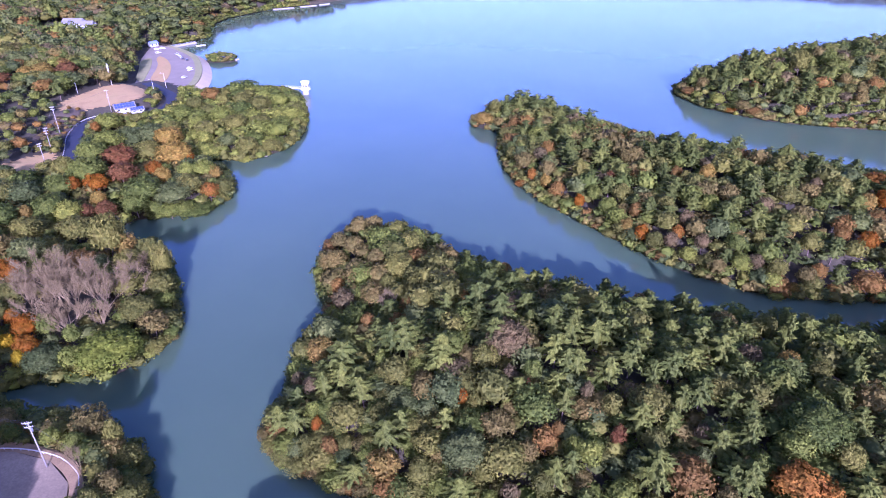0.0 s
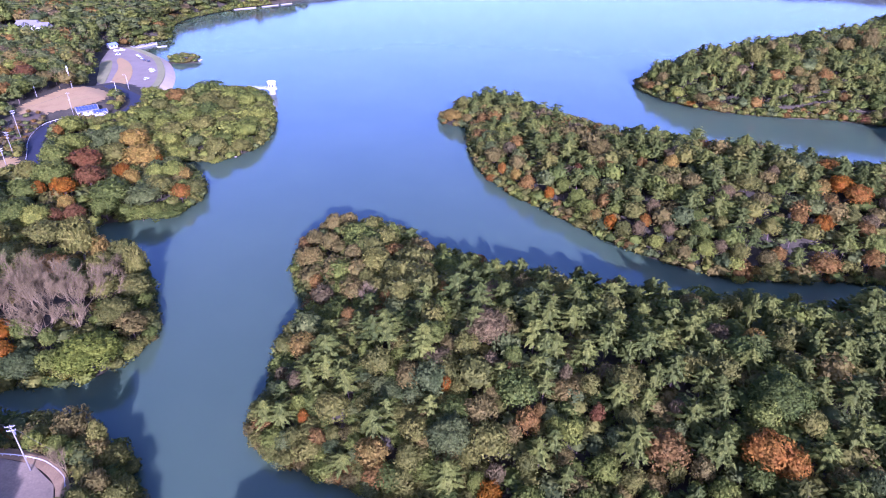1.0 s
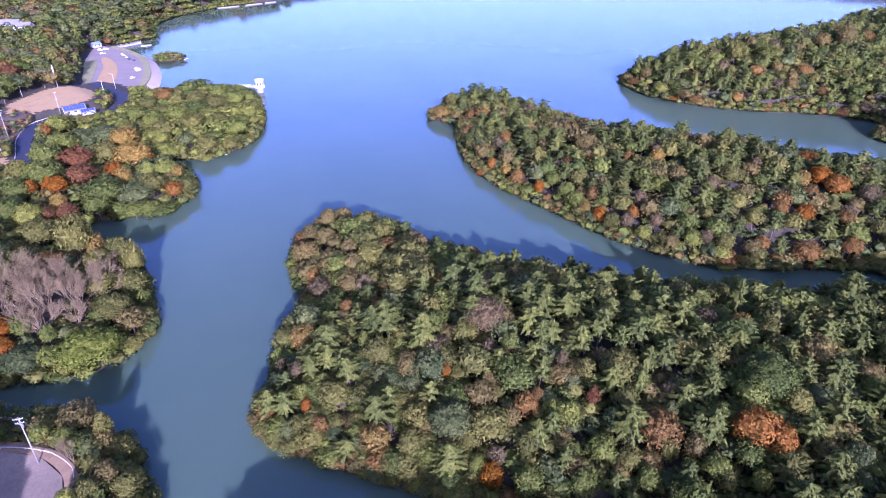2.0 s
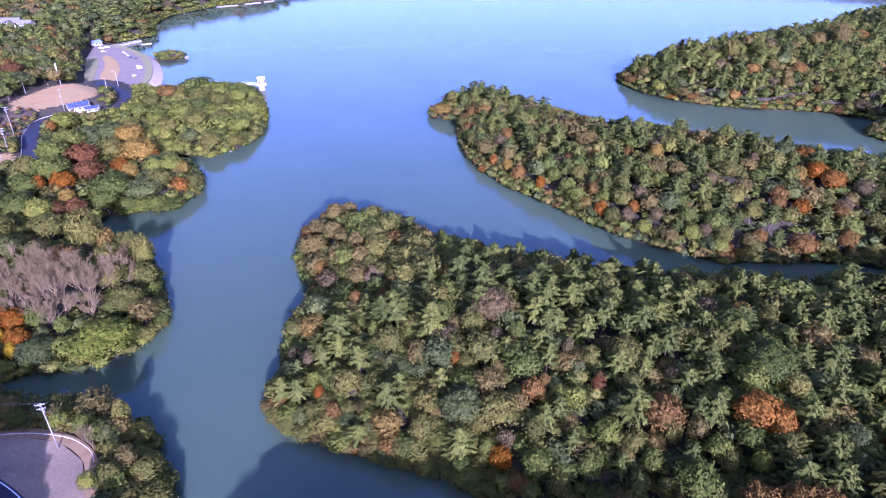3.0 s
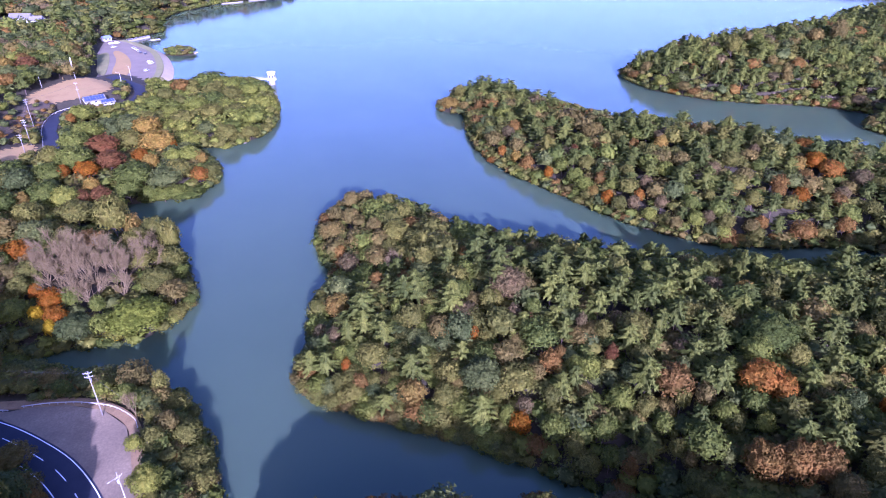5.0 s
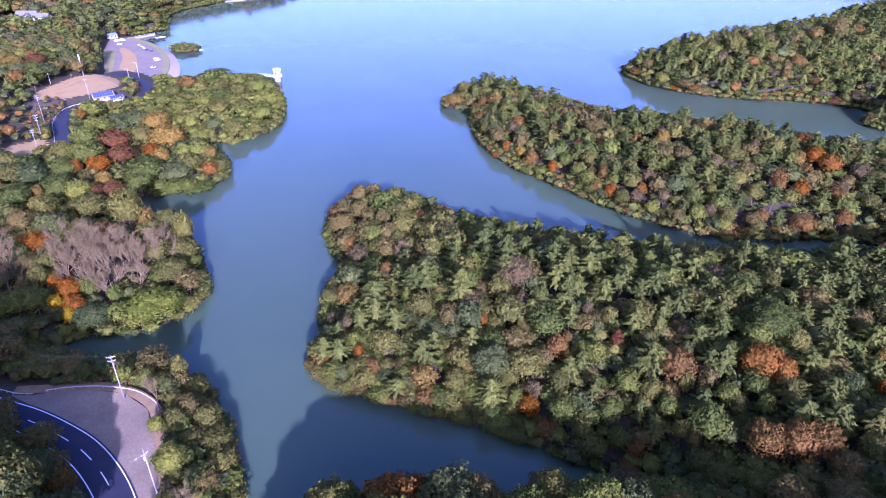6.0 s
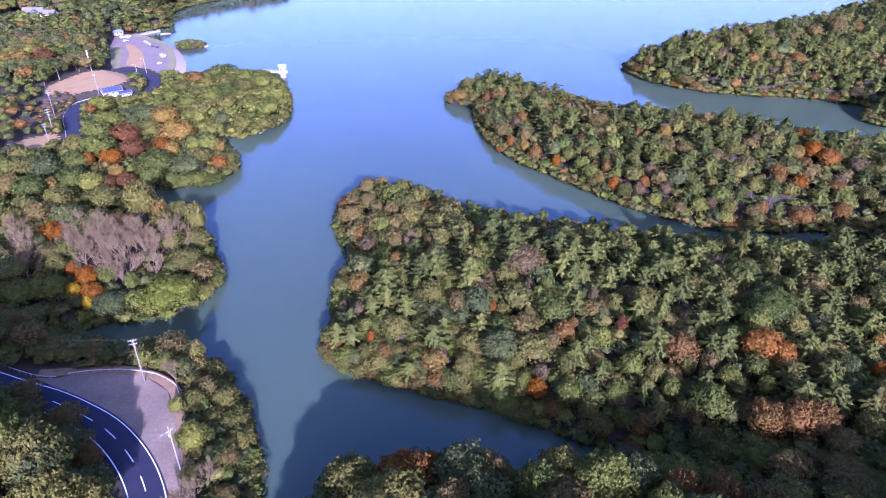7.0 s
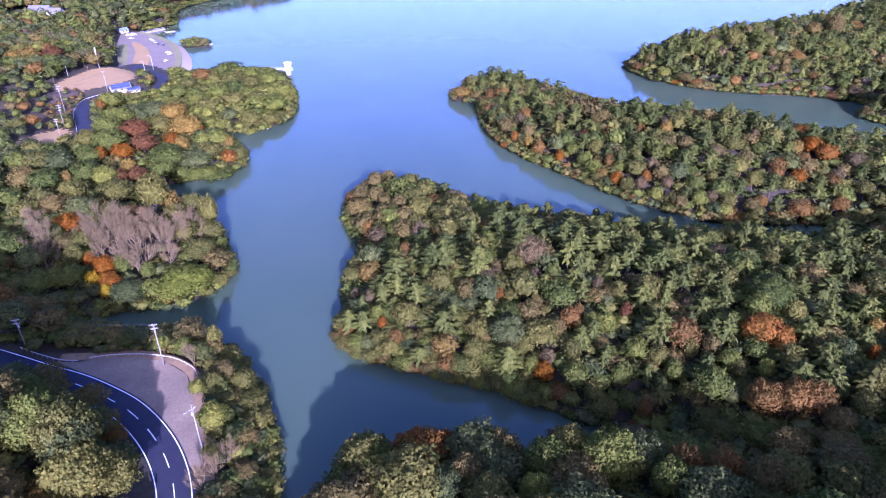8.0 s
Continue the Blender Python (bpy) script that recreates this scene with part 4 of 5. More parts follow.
# share of each sort of tree by stretch of land
SORTS = {
    "headland": [(.55, "pine", "pine"), (.13, "leafy", "olive"), (.18, "leafy", "green"), (.03, "leafy", "tan"), (.03, "leafy", "mauve"), (.02, "leafy", "rust"), (.06, "leafy", "greygreen")],
    "tip": [(.02, "pine", "pine"), (.50, "leafy", "olive"), (.18, "leafy", "tan"), (.08, "leafy", "rust"), (.04, "leafy", "mauve"), (.18, "leafy", "green")],
    "spit": [(.38, "pine", "pine"), (.17, "leafy", "olive"), (.17, "leafy", "green"), (.09, "leafy", "tan"), (.06, "leafy", "mauve"), (.04, "leafy", "rust"), (.09, "leafy", "greygreen")],
    "east": [(.50, "pine", "pine"), (.13, "leafy", "olive"), (.19, "leafy", "green"), (.05, "leafy", "tan"), (.03, "leafy", "mauve"), (.02, "leafy", "rust"), (.08, "leafy", "greygreen")],
    "near": [(.34, "leafy", "olive"), (.20, "leafy", "green"), (.24, "leafy", "tan"), (.22, "leafy", "greygreen")],
    "west": [(.05, "pine", "pine"), (.18, "leafy", "olive"), (.34, "leafy", "greygreen"), (.20, "leafy", "green"), (.05, "leafy", "lime"), (.05, "leafy", "rust"), (.07, "leafy", "tan"), (.06, "bare", "mauve")],
    "point": [(.28, "leafy", "olive"), (.42, "leafy", "lime"), (.30, "leafy", "green")],
    "far": [(.12, "pine", "pine"), (.14, "leafy", "olive"), (.32, "leafy", "greygreen"), (.20, "leafy", "green"), (.06, "leafy", "rust"), (.06, "leafy", "mauve"), (.05, "leafy", "tan"), (.05, "bare", "mauve")],
}


def stretch(x, y):
    if -62 < x < -4 and 150 < y < 230:
        return "tip"
    if x > -62 and y > 66 and not (x > 5 and y > 185):
        return "headland" if y < 225 and x < 260 else "spit"
    if x > -20:
        return ("spit" if y < 395 - 0.35 * max(0, x - 40) else "east") if y > 66 else "near"
    if y < 110 and x > -140:
        return "near"
    if x > -205 and 278 < y < 420:
        return "point"
    return "west" if y < 420 else "far"


def in_view(p):
    """The stretch of land that the flight overlooks, with a margin, and unseen ground behind it."""
    y = p[:, 1]
    west = np.maximum(0.883 * y, 0.712 * y + 48) + 28
    east = 0.712 * y + 52
    # unseen wood under and behind the flight, added to shade the near shore
    under = (np.abs(p[:, 0]) < 190) & (p[:, 1] > -130) & (p[:, 1] < 40)
    return ((p[:, 0] > -west) & (p[:, 0] < east) & (y > 12)) | under


def scatter(space, x0, x1, y0, y1):
    """Jittered staggered rows."""
    xs, ys = np.arange(x0, x1, space), np.arange(y0, y1, space * 0.87)
    x, y = np.meshgrid(xs, ys)
    x = x + (np.arange(len(ys)) % 2)[:, None] * space / 2
    p = np.stack([x.ravel(), y.ravel()], 1)
    return p + rng.uniform(-0.36, 0.36, p.shape) * space


def clear_of(p, margin=0.0):
    """Land that is free for trees."""
    ok = (distance(p, ROAD) > 7 + margin) & ~inside(p, LAYBY) & (distance(p, LAYBY, True) > np.where(p[:, 1] > 82, 7.5, 5.0) + margin)
    ok &= (distance(p, ROAD) > 9 + margin) | (p[:, 0] > -64) | (p[:, 1] > 72)
    for outline in (LOT, FIELD, DRY_SLOPE, SCRUB, CLEARING):
        ok &= ~inside(p, outline)
    ok &= (distance(p, LOT, True) > 3) & (distance(p, WEST_ROAD) > 6) & ((distance(p, LAKESIDE) > 17) | (p[:, 1] > 538)) & (distance(p, FIELD, True) > 2)
    ok &= np.hypot(p[:, 0] + 215, p[:, 1] - 338) > 10
    ok &= np.hypot((p[:, 0] + 370) / 32, (p[:, 1] - 520) / 23) > 1
    ok &= np.hypot(p[:, 0] + 232, p[:, 1] - 501) > 18
    return ok


def low_wood(x, y):
    """Trees stay low behind the car park and by the footbridge."""
    if -215 < x < -182 and 325 < y < 410:
        return 0.58
    return 0.72 if -165 < x < -100 and 372 < y < 415 else 1.0


trees = []   # x, y, sort, leaves, radius, height
MARKED[:] = [(x, y, sort, leaves, radius, tall * low_wood(x, y)) for x, y, sort, leaves, radius, tall in MARKED]
marked = np.array([t[:2] for t in MARKED], float)
trees.extend(MARKED)
marked_r = np.array([t[4] * min(1, t[5] / 9) for t in MARKED])
for space, x0, x1, y0, y1 in ((11.0, -190, 190, -130, -20), (8.6, -48, 120, -18, 64), (6.4, 120, 330, -18, 64), (6.4, -62, 330, 64, 300), (8.4, -205, -50, -18, 108), (8.3, -205, -62, 108, 300), (9.6, -205, -100, 278, 420), (7.6, -330, 60, 300, 560), (7.0, 60, 480, 300, 560), (8.3, -330, -205, 80, 300), (8.6, -560, -330, 150, 560), (10.5, -620, -180, 560, 860), (8.5, 330, 480, 300, 560), (9.0, 300, 480, 560, 640)):
    p = scatter(space, x0, x1, y0, y1)
    d = on_grid(GD, p)
    p = p[(d > 1.2) & in_view(p) & clear_of(p)]
    gap = np.hypot(p[:, None, 0] - marked[None, :, 0], p[:, None, 1] - marked[None, :, 1]) - marked_r[None] * 0.8
    slope = (p[:, 0] > -205) & (p[:, 0] < -62) & (p[:, 1] > 108)
    p = p[gap.min(1) > space * np.where(slope, 0.45, np.where(p[:, 1] > 180, 0.36, 0.24))]
    for (x, y), d in zip(p, on_grid(GD, p)):
        where = stretch(x, y)
        if (where == "point") != (space == 9.6):
            continue
        u, sort, leaves = rng.random(), None, None
        for share, s, l in SORTS[where]:
            u -= share
            if u < 0:
                break
        if sort is None:
            sort, leaves = s, l
        grow = (0.74 + 0.5 * rng.random()) * (0.82 + 0.18 * min(1, d / 9))
        if inside(np.array([[x, y]]), SCRUB)[0] or (y > 86 and y < 110 and -116 < x < -92):
            grow *= 0.5
        if x < -172 and 225 < y < 345:
            grow *= 0.62
        if -205 < x < -62 and 108 < y < 300:
            grow *= 0.8
        grow *= low_wood(x, y)
        if sort == "pine" and y < 330:
            grow *= 0.82 + 0.28 * rng.random()
        if where == "near":
            grow *= (0.75 + 0.45 * rng.random() + (0.1 if x > -50 and y > 40 else 0)) * (0.66 if x > 36 and y > 38 else 1)
        trees.append((x, y, sort, leaves, grow * space * 0.74, grow * (11.5 if sort == "pine" else 10) * (1.2 if 8 < space < 8.61 else 1.0)))
# low growth that leans over the water's edge
line = np.vstack([SHORE, SHORE[:1]])
seg = np.linalg.norm(np.diff(line, axis=0), axis=1)
along = np.concatenate([[0], seg.cumsum()])
for row, gap in ((-1.1, 2.6), (1.6, 3.6)):
    s = np.arange(0, along[-1], gap)
    s = s + rng.uniform(-0.9, 0.9, len(s))
    edge = np.stack([np.interp(s, along, line[:, 0]), np.interp(s, along, line[:, 1])], 1)
    ahead = np.stack([np.interp(s + 1, along, line[:, 0]), np.interp(s + 1, along, line[:, 1])], 1)
    away = unit(ahead - edge + 1e-9)[:, ::-1] * (-1, 1)
    edge = edge + away * np.where(on_grid(GD, edge + away * 3) > on_grid(GD, edge - away * 3), row, -row)[:, None]
    edge = edge[in_view(edge) & clear_of(edge) & (edge[:, 1] < 800) & ~((edge[:, 0] < -195) & (np.abs(edge[:, 1] - 470) < 85))]
    gap = np.hypot(edge[:, None, 0] - marked[None, :, 0], edge[:, None, 1] - marked[None, :, 1]) - marked_r[None] * 0.5
    edge = edge[gap.min(1) > 0]
    for x, y in edge + rng.uniform(-0.5, 0.5, edge.shape):
        leaves = ("olive", "green", "olive", "greygreen", "green", "olive", "lime", "tan", "rust")[int(rng.integers(0, 9 if x > -62 and y > 66 else 7))]
        grow = (0.36 + 0.34 * rng.random()) * (1.0 if row < 0 else 1.2)
        trees.append((x, y, "leafy", leaves, grow * 5.2, grow * 9.0))
for shift in (5.4, 7.6):   # brush behind the guard rail and round the layby
    for x, y in offset(SHOULDER, shift)[::2]:
        grow = 0.26 + 0.2 * rng.random()
        trees.append((x + rng.normal() * 0.5, y + rng.normal() * 0.5, "leafy", ("tan", "olive", "green", "tan", "rust", "lime")[int(rng.integers(0, 6))], grow * 5.4, grow * 9))
for x, y in smooth([(-114, 91.3), (-108, 92.4), (-100.8, 93.0), (-92.5, 92.0), (-87, 90.0), (-82, 86.3)], 1.3):
    grow = 0.2 + 0.14 * rng.random()
    trees.append((x + rng.normal() * 0.3, y + rng.normal() * 0.3, "leafy", ("olive", "green", "tan", "greygreen")[int(rng.integers(0, 4))], grow * 6.5, grow * 9))
# bushes wherever the canopy leaves the ground open
cover = np.zeros((470, 660), bool)   # one-metre cells from (-230, 10)
for x, y, sort, leaves, radius, tall in trees:
    r = radius * 0.62
    i0, i1, j0, j1 = int(x - r + 230), int(x + r + 231), int(y - r - 10), int(y + r - 9)
    if 0 <= i0 and i1 < 660 and 0 <= j0 and j1 < 470 and tall > 5:
        jj, ii = np.mgrid[j0:j1 + 1, i0:i1 + 1]
        cover[j0:j1 + 1, i0:i1 + 1] |= np.hypot(ii - 230 - x, jj + 10 - y) < r
fill = scatter(3.4, -225, 425, 14, 475)
fill = fill[in_view(fill) & clear_of(fill, -2.0) & (on_grid(GD, fill) > 0.5)]
fill = fill[(rng.random(len(fill)) < np.where((fill[:, 1] > 190) & (fill[:, 1] < 300) & (fill[:, 0] > -62), 0.55, 1)) & ~cover[(fill[:, 1] - 10).astype(int), (fill[:, 0] + 230).astype(int)]]
for x, y in fill:
    grow = 0.42 + 0.28 * rng.random()
    leaves = ("lime", "olive", "lime", "green", "lime", "olive") if stretch(x, y) == "point" else ("green", "olive", "greygreen", "green", "olive", "tan")
    trees.append((x, y, "leafy", leaves[int(rng.integers(0, 6))], grow * 5.6, grow * 9.2))
for a in np.arange(80):   # the islet's thicket
    q = rng.uniform(-1, 1, 2)
    if q @ q < 0.85:
        trees.append((-232 + q[0] * 14, 501 + q[1] * 10, "leafy", ("green", "olive", "greygreen", "tan")[a % 4], 2.6 + 0.8 * rng.random(), 3.4 + 2.2 * rng.random()))

for x, y in scatter(4.2, -254, -220, 266, 332):   # brown scrub on the yard
    if inside(np.array([[x, y]]), SCRUB)[0] and rng.random() < 0.55:
        trees.append((x, y, "leafy", ("tan", "mauve", "rust", "greygreen")[int(rng.integers(0, 4))], 1.6 + 0.9 * rng.random(), 2.2 + 1.6 * rng.random()))

places = np.array([t[:2] for t in trees])
base_z = np.maximum(on_grid(GZ, places), -0.2)
low = np.array([t[5] < 6.8 and t[2] == "leafy" for t in trees]) & (on_grid(GD, places) < 3)
base_z = base_z - np.where(low, 0.28, np.where([t[2] == "leafy" for t in trees], 0.12, 0)) * np.array([t[5] for t in trees])
order = np.argsort(np.hypot(places[:, 0] + 20, places[:, 1] - 90) + np.where(places[:, 1] < np.where(places[:, 0] > -62, 30, 18), 400, 0) - np.where(np.arange(len(trees)) < len(MARKED), 900, 0))
LABELS = {
    "pine": "tall green pine with layered needle boughs", "green": "dark green broadleaf tree with a dense domed crown",
    "olive": "olive-green broadleaf tree turning brown", "lime": "yellow-green broadleaf tree on the bank", "bright": "large bright green rounded tree at the water",
    "greygreen": "grey-green evergreen tree on the bank", "yellow": "tree in clear yellow autumn leaf", "gold": "golden-brown autumn tree near the water",
    "orange": "tree in bright orange autumn leaf", "red": "small broadleaf tree in red autumn leaf", "darkred": "wide dark red autumn tree",
    "rust": "rust-brown autumn tree among green trees", "tan": "tan-brown autumn tree losing its leaves", "mauve": "mauve-brown half-bare tree among pines"}
PROTO = {}


def prototype(sort, k):
    """One tree with its parts, kept to be copied."""
    if (sort, k) not in PROTO:
        (wv, wq, wn), (cv, cq, cn) = FINE[sort][k]
        PROTO[sort, k] = (faces_mesh("trunk", wv, wq, [LIMB if sort == "bare" else BARK], flat=False), faces_mesh("crown", cv, cq, [TWIG], flat=sort == "bare", normals=None if sort == "bare" else cn))
    return PROTO[sort, k]


count = {"pine_tree": 0, "broadleaf_tree": 0, "autumn_tree": 0, "bare_tree": 0}
turned = {"yellow", "gold", "orange", "red", "darkred", "rust", "tan", "mauve"}
rest = {}
for n, i in enumerate(order):
    x, y, sort, leaves, radius, tall = trees[i]
    z, turn = base_z[i], rng.random() * 6.283
    wide = radius / {"pine": 4.9, "leafy": 4.35, "bare": 4.2}[sort]
    high = (1.06 if sort == "leafy" else 1.0) * tall / (11.2 if sort == "pine" else 10.0 if sort == "leafy" else 9.0)
    name = {"pine": "pine_tree", "bare": "bare_tree"}.get(sort, "autumn_tree" if leaves in turned else "broadleaf_tree")
    if count[name] < 300 and (sort != "bare" or i < len(MARKED)):
        count[name] += 1
        pool = sort if sort != "leafy" else ("grand" if y < 150 else "wide") if radius > 5.6 else "close" if y < 72 and radius > 3 else sort
        k = int(rng.integers(0, len(FINE[pool])))
        trunk, crown = prototype(pool, k)
        thing = new(name)
        thing.empty_display_size = 0.5
        thing.matrix_basis = Matrix.LocRotScale((x, y, z), Euler((rng.normal() * 0.04, rng.normal() * 0.04, turn)), (wide, wide, high))
        tagged(thing, LABELS[leaves] if sort != "bare" else "leafless tree with a haze of fine pinkish twigs", "tree", "trees along the lake shore")
        a, b = new("trunk", trunk), new("crown", crown)
        a.parent = b.parent = thing
        b.material_slots[0].link = "OBJECT"
        b.material_slots[0].material = TWIG if sort == "bare" else LEAF[leaves]
    else:
        rest.setdefault("far_woods" if y > 400 else "west_woods" if x < -62 else "headland_woods" if y < 178 else "spit_woods", []).append((i, turn, wide, high, z))

KINDS = list(LEAF)
for name, members in rest.items():
    vs, qs, ms, ts, ns, n = [], [], [], [], [], 0
    for i, turn, wide, high, z in members:
        x, y, sort, leaves, radius, tall = trees[i]
        near = y < 75
        pool = (FINE if 25 < y < (170 if x < -62 else 90 if sort == "pine" else 105) and x > -190 and radius > 2.6 else MIDDLE if y < (240 if x > -62 else 420) else COARSE if y < (520 if x > 60 else 430) else FAR)[sort]
        if sort == "leafy" and tall < 6.8 and radius < 4.4:
            pool = SHRUB if y < 175 else SMALL
        elif sort == "leafy" and -125 < x < 95 and 20 < y < 66 and radius > 3:
            pool = FINE["close"]
        elif y < (22 if x > -62 else 14):
            pool = (FINE if -70 < x < 110 and y > 6 else MIDDLE if abs(x) < 60 else FAR)[sort]
        c, s = math.cos(turn), math.sin(turn)
        spin = np.array([[c * wide, s * wide, 0], [-s * wide, c * wide, 0], [0, 0, high]])
        tilt = np.array([[c / wide, s / wide, 0], [-s / wide, c / wide, 0], [0, 0, 1 / high]])
        wood, crown = pool[int(rng.integers(0, len(pool)))]
        t = rng.random()
        for (v, q, f), m in ((wood if near else (wood[0][:8], wood[1][:8], wood[2][:8]), len(KINDS) + (sort == "bare")), (crown, KINDS.index(leaves) if sort != "bare" else len(KINDS) + 1)):
            vs.append(v @ spin + (x, y, z))
            ns.append(unit(f @ tilt))
            qs.append(q + n)
            ms.append(np.full(len(q), m))
            ts.append(np.full(len(v), t))
            n += len(v)
    me = faces_mesh(name, np.vstack(vs), np.vstack(qs), [LEAF[k] for k in KINDS] + [BARK, TWIG], np.concatenate(ms), np.concatenate(ts), False, np.vstack(ns))
    tagged(new(name, me), "dense mixed autumn woodland of pines and broadleaf trees", "woodland", kind="stuff")

# ---- near road and layby ----
road = tagged(new("road"), "freshly laid dark asphalt two-lane road bending along the lake", "road", kind="structure")
ribbon("asphalt", ROAD, -4.1, 4.1, ROAD_Z + 0.05, ASPHALT, road, 0.5)
for side in (-1, 1):
    ribbon("edge_line", ROAD, side * 3.55 - 0.11, side * 3.55 + 0.11, ROAD_Z + 0.056, PAINT, road, 0.004, "white edge line")
run = np.concatenate([[0], np.linalg.norm(np.diff(ROAD, axis=0), axis=1).cumsum()])
anchor = run[np.argmin(np.hypot(ROAD[:, 0] + 104.3, ROAD[:, 1] - 74.2))]
for k in range(-3, 9):
    u = np.linspace(anchor + 10 * k, anchor + 10 * k + 5, 6)
    if u[0] < 3 or u[-1] > run[-1]:
        continue
    dash = np.stack([np.interp(u, run, ROAD[:, 0]), np.interp(u, run, ROAD[:, 1])], 1)
    ribbon("centre_dash", dash, -0.1, 0.1, ROAD_Z + 0.056, PAINT, road, 0.004)
layby = sheet("pavement", LAYBY, ROAD_Z + 0.035, PAVING, None, 0.5, "worn pinkish-grey paved layby beside the road", "structure")
layby["category"] = "pavement"
tagged(ribbon("verge", SHOULDER, -0.5, 2.4, ROAD_Z + 0.02, EARTH, None, 0.5, "strip of brown earth and dead grass round the layby", "structure"), category="verge")

# ---- roadside things by the layby ----
GLASS_DARK = surface("dark_window", [(0.3, (.02, .025, .03)), (0.7, (.04, .045, .05))], 1.0, 0.12, spec=0.6)
SOLAR = surface("solar_panel", [(0.3, (.025, .035, .07)), (0.7, (.035, .05, .10))], 1.0, 0.25, spec=0.5)
ROOF_GREY = surface("roof_tiles", [(0.3, (.085, .080, .074)), (0.7, (.135, .128, .118))], 0.8, 0.7, bump=0.3)
ROOF_BLUE = surface("blue_roof", [(0.3, (.10, .13, .26)), (0.7, (.15, .18, .33))], 0.8, 0.5)
RUBBER = surface("rubber", [(0.3, (.02, .02, .02)), (0.7, (.035, .035, .035))], 3.0, 0.8)
CERAMIC = surface("insulator_ceramic", [(0.3, (.34, .33, .30)), (0.7, (.44, .43, .40))], 3.0, 0.3)
WIRE = surface("cable", [(0.3, (.05, .05, .05)), (0.7, (.09, .09, .09))], 3.0, 0.6)


def thing(name, x, y, z, turn=0.0, label="", category="", group=""):
    ob = new(name)
    ob.empty_display_size = 0.5
    ob.matrix_basis = pose(x, y, z, 0, 0, turn)
    return tagged(ob, label, category, group)


def utility_pole(x, y, z, tall, turn, arms, lamp=False, label="pale concrete utility pole with steel crossarms"):
    pole = thing("utility_pole", x, y, z, turn, label, "pole", "utility poles")
    bm = bmesh.new()
    rod(bm, (0, 0, -1.0), (0, 0, tall), 0.19, 0.10, 12)
    part("shaft", bm, CONCRETE, pole, smooth_faces=True)
    for drop, span in arms:
        bm = bmesh.new()
        box(bm, -span / 2, span / 2, -0.30, -0.17, tall - drop - 0.07, tall - drop + 0.07, 0.015)
        rod(bm, (span * 0.3, -0.23, tall - drop), (0, -0.2, tall - drop - 0.6), 0.03, sides=6)
        rod(bm, (-span * 0.3, -0.23, tall - drop), (0, -0.2, tall - drop - 0.6), 0.03, sides=6)
        arm = part("crossarm", bm, GALVANISED, pole)
        for u in (-0.46, -0.18, 0.18, 0.46):
            bm = bmesh.new()
            rod(bm, (u * span, -0.235, tall - drop + 0.06), (u * span, -0.235, tall - drop + 0.22), 0.035, 0.035, 8)
            rod(bm, (u * span, -0.235, tall - drop + 0.20), (u * span, -0.235, tall - drop + 0.32), 0.065, 0.03, 8)
            part("insulator", bm, CERAMIC, arm, smooth_faces=True)
    bm = bmesh.new()
    rod(bm, (0.0, 0.42, tall - 3.4), (0.0, 0.42, tall - 2.5), 0.25, 0.25, 12)
    box(bm, -0.06, 0.06, 0.1, 0.25, tall - 3.1, tall - 2.8)
    part("transformer", bm, GALVANISED, pole, "grey drum transformer", True)
    if lamp:
        bm = bmesh.new()
        rod(bm, (0, 0, tall - 1.3), (-1.7, 0, tall - 1.0), 0.035, 0.03, 8)
        lamp_arm = part("lamp_arm", bm, GALVANISED, pole)
        bm = bmesh.new()
        box(bm, -2.2, -1.65, -0.11, 0.11, tall - 1.07, tall - 0.95, 0.03)
        part("lamp_head", bm, WHITE, lamp_arm, "white street lamp head")
    return pole


def cable(points, sag, r=0.009, name="power_cable"):
    bm = bmesh.new()
    for a, b in zip(points, points[1:]):
        a, b = Vector(a), Vector(b)
        line = [a.lerp(b, u) - Vector((0, 0, sag * 4 * u * (1 - u))) for u in np.linspace(0, 1, 13)]
        for p, q in zip(line, line[1:]):
            rod(bm, p, q, r, sides=5)
    return tagged(part(name, bm, WIRE), "thin dark power cable between utility poles", "cable", "power cables")


utility_pole(-93.1, 86.3, ROAD_Z, 14.2, 20, ((0.35, 2.0), (1.5, 1.8)))
utility_pole(-72.4, 56.8, ROAD_Z, 14.3, 60, ((1.2, 1.6),), True, "pale concrete utility pole with a street lamp arm")
utility_pole(-134.5, 92.5, ROAD_Z, 10.5, 20, ((0.35, 2.0), (1.5, 1.8)))
cable([(-93.4, 86.1, 19.1), (-134.8, 92.3, 15.4)], 0.8)
cable([(-92.6, 86.5, 19.1), (-134.0, 92.7, 15.4)], 0.8)
bm = bmesh.new()
rod(bm, (-92.8, 86.8, 17.6), (-88.2, 91.0, 4.2), 0.02, sides=5)
tagged(part("guy_wire", bm, WIRE), "taut steel guy wire bracing the pole", "cable")


def guard_rail(points, z, label, gap=2.0, mat=WHITE):
    """A beam on posts along a bent line."""
    line = smooth(points, 0.8)
    rail = thing("guard_rail", 0, 0, 0, 0, label, "guard rail", "guard rails")
    ribbon("beam", line, -0.05, 0.05, z + 0.78, mat, rail, 0.24)
    length = np.concatenate([[0], np.linalg.norm(np.diff(line, axis=0), axis=1).cumsum()])
    for u in np.arange(0.3, length[-1], gap):
        x, y = np.interp(u, length, line[:, 0]), np.interp(u, length, line[:, 1])
        bm = bmesh.new()
        rod(bm, (x, y + 0.09, z - 0.5), (x, y + 0.09, z + 0.74), 0.06, sides=8)
        part("post", bm, mat, rail, smooth_faces=True)
    return rail


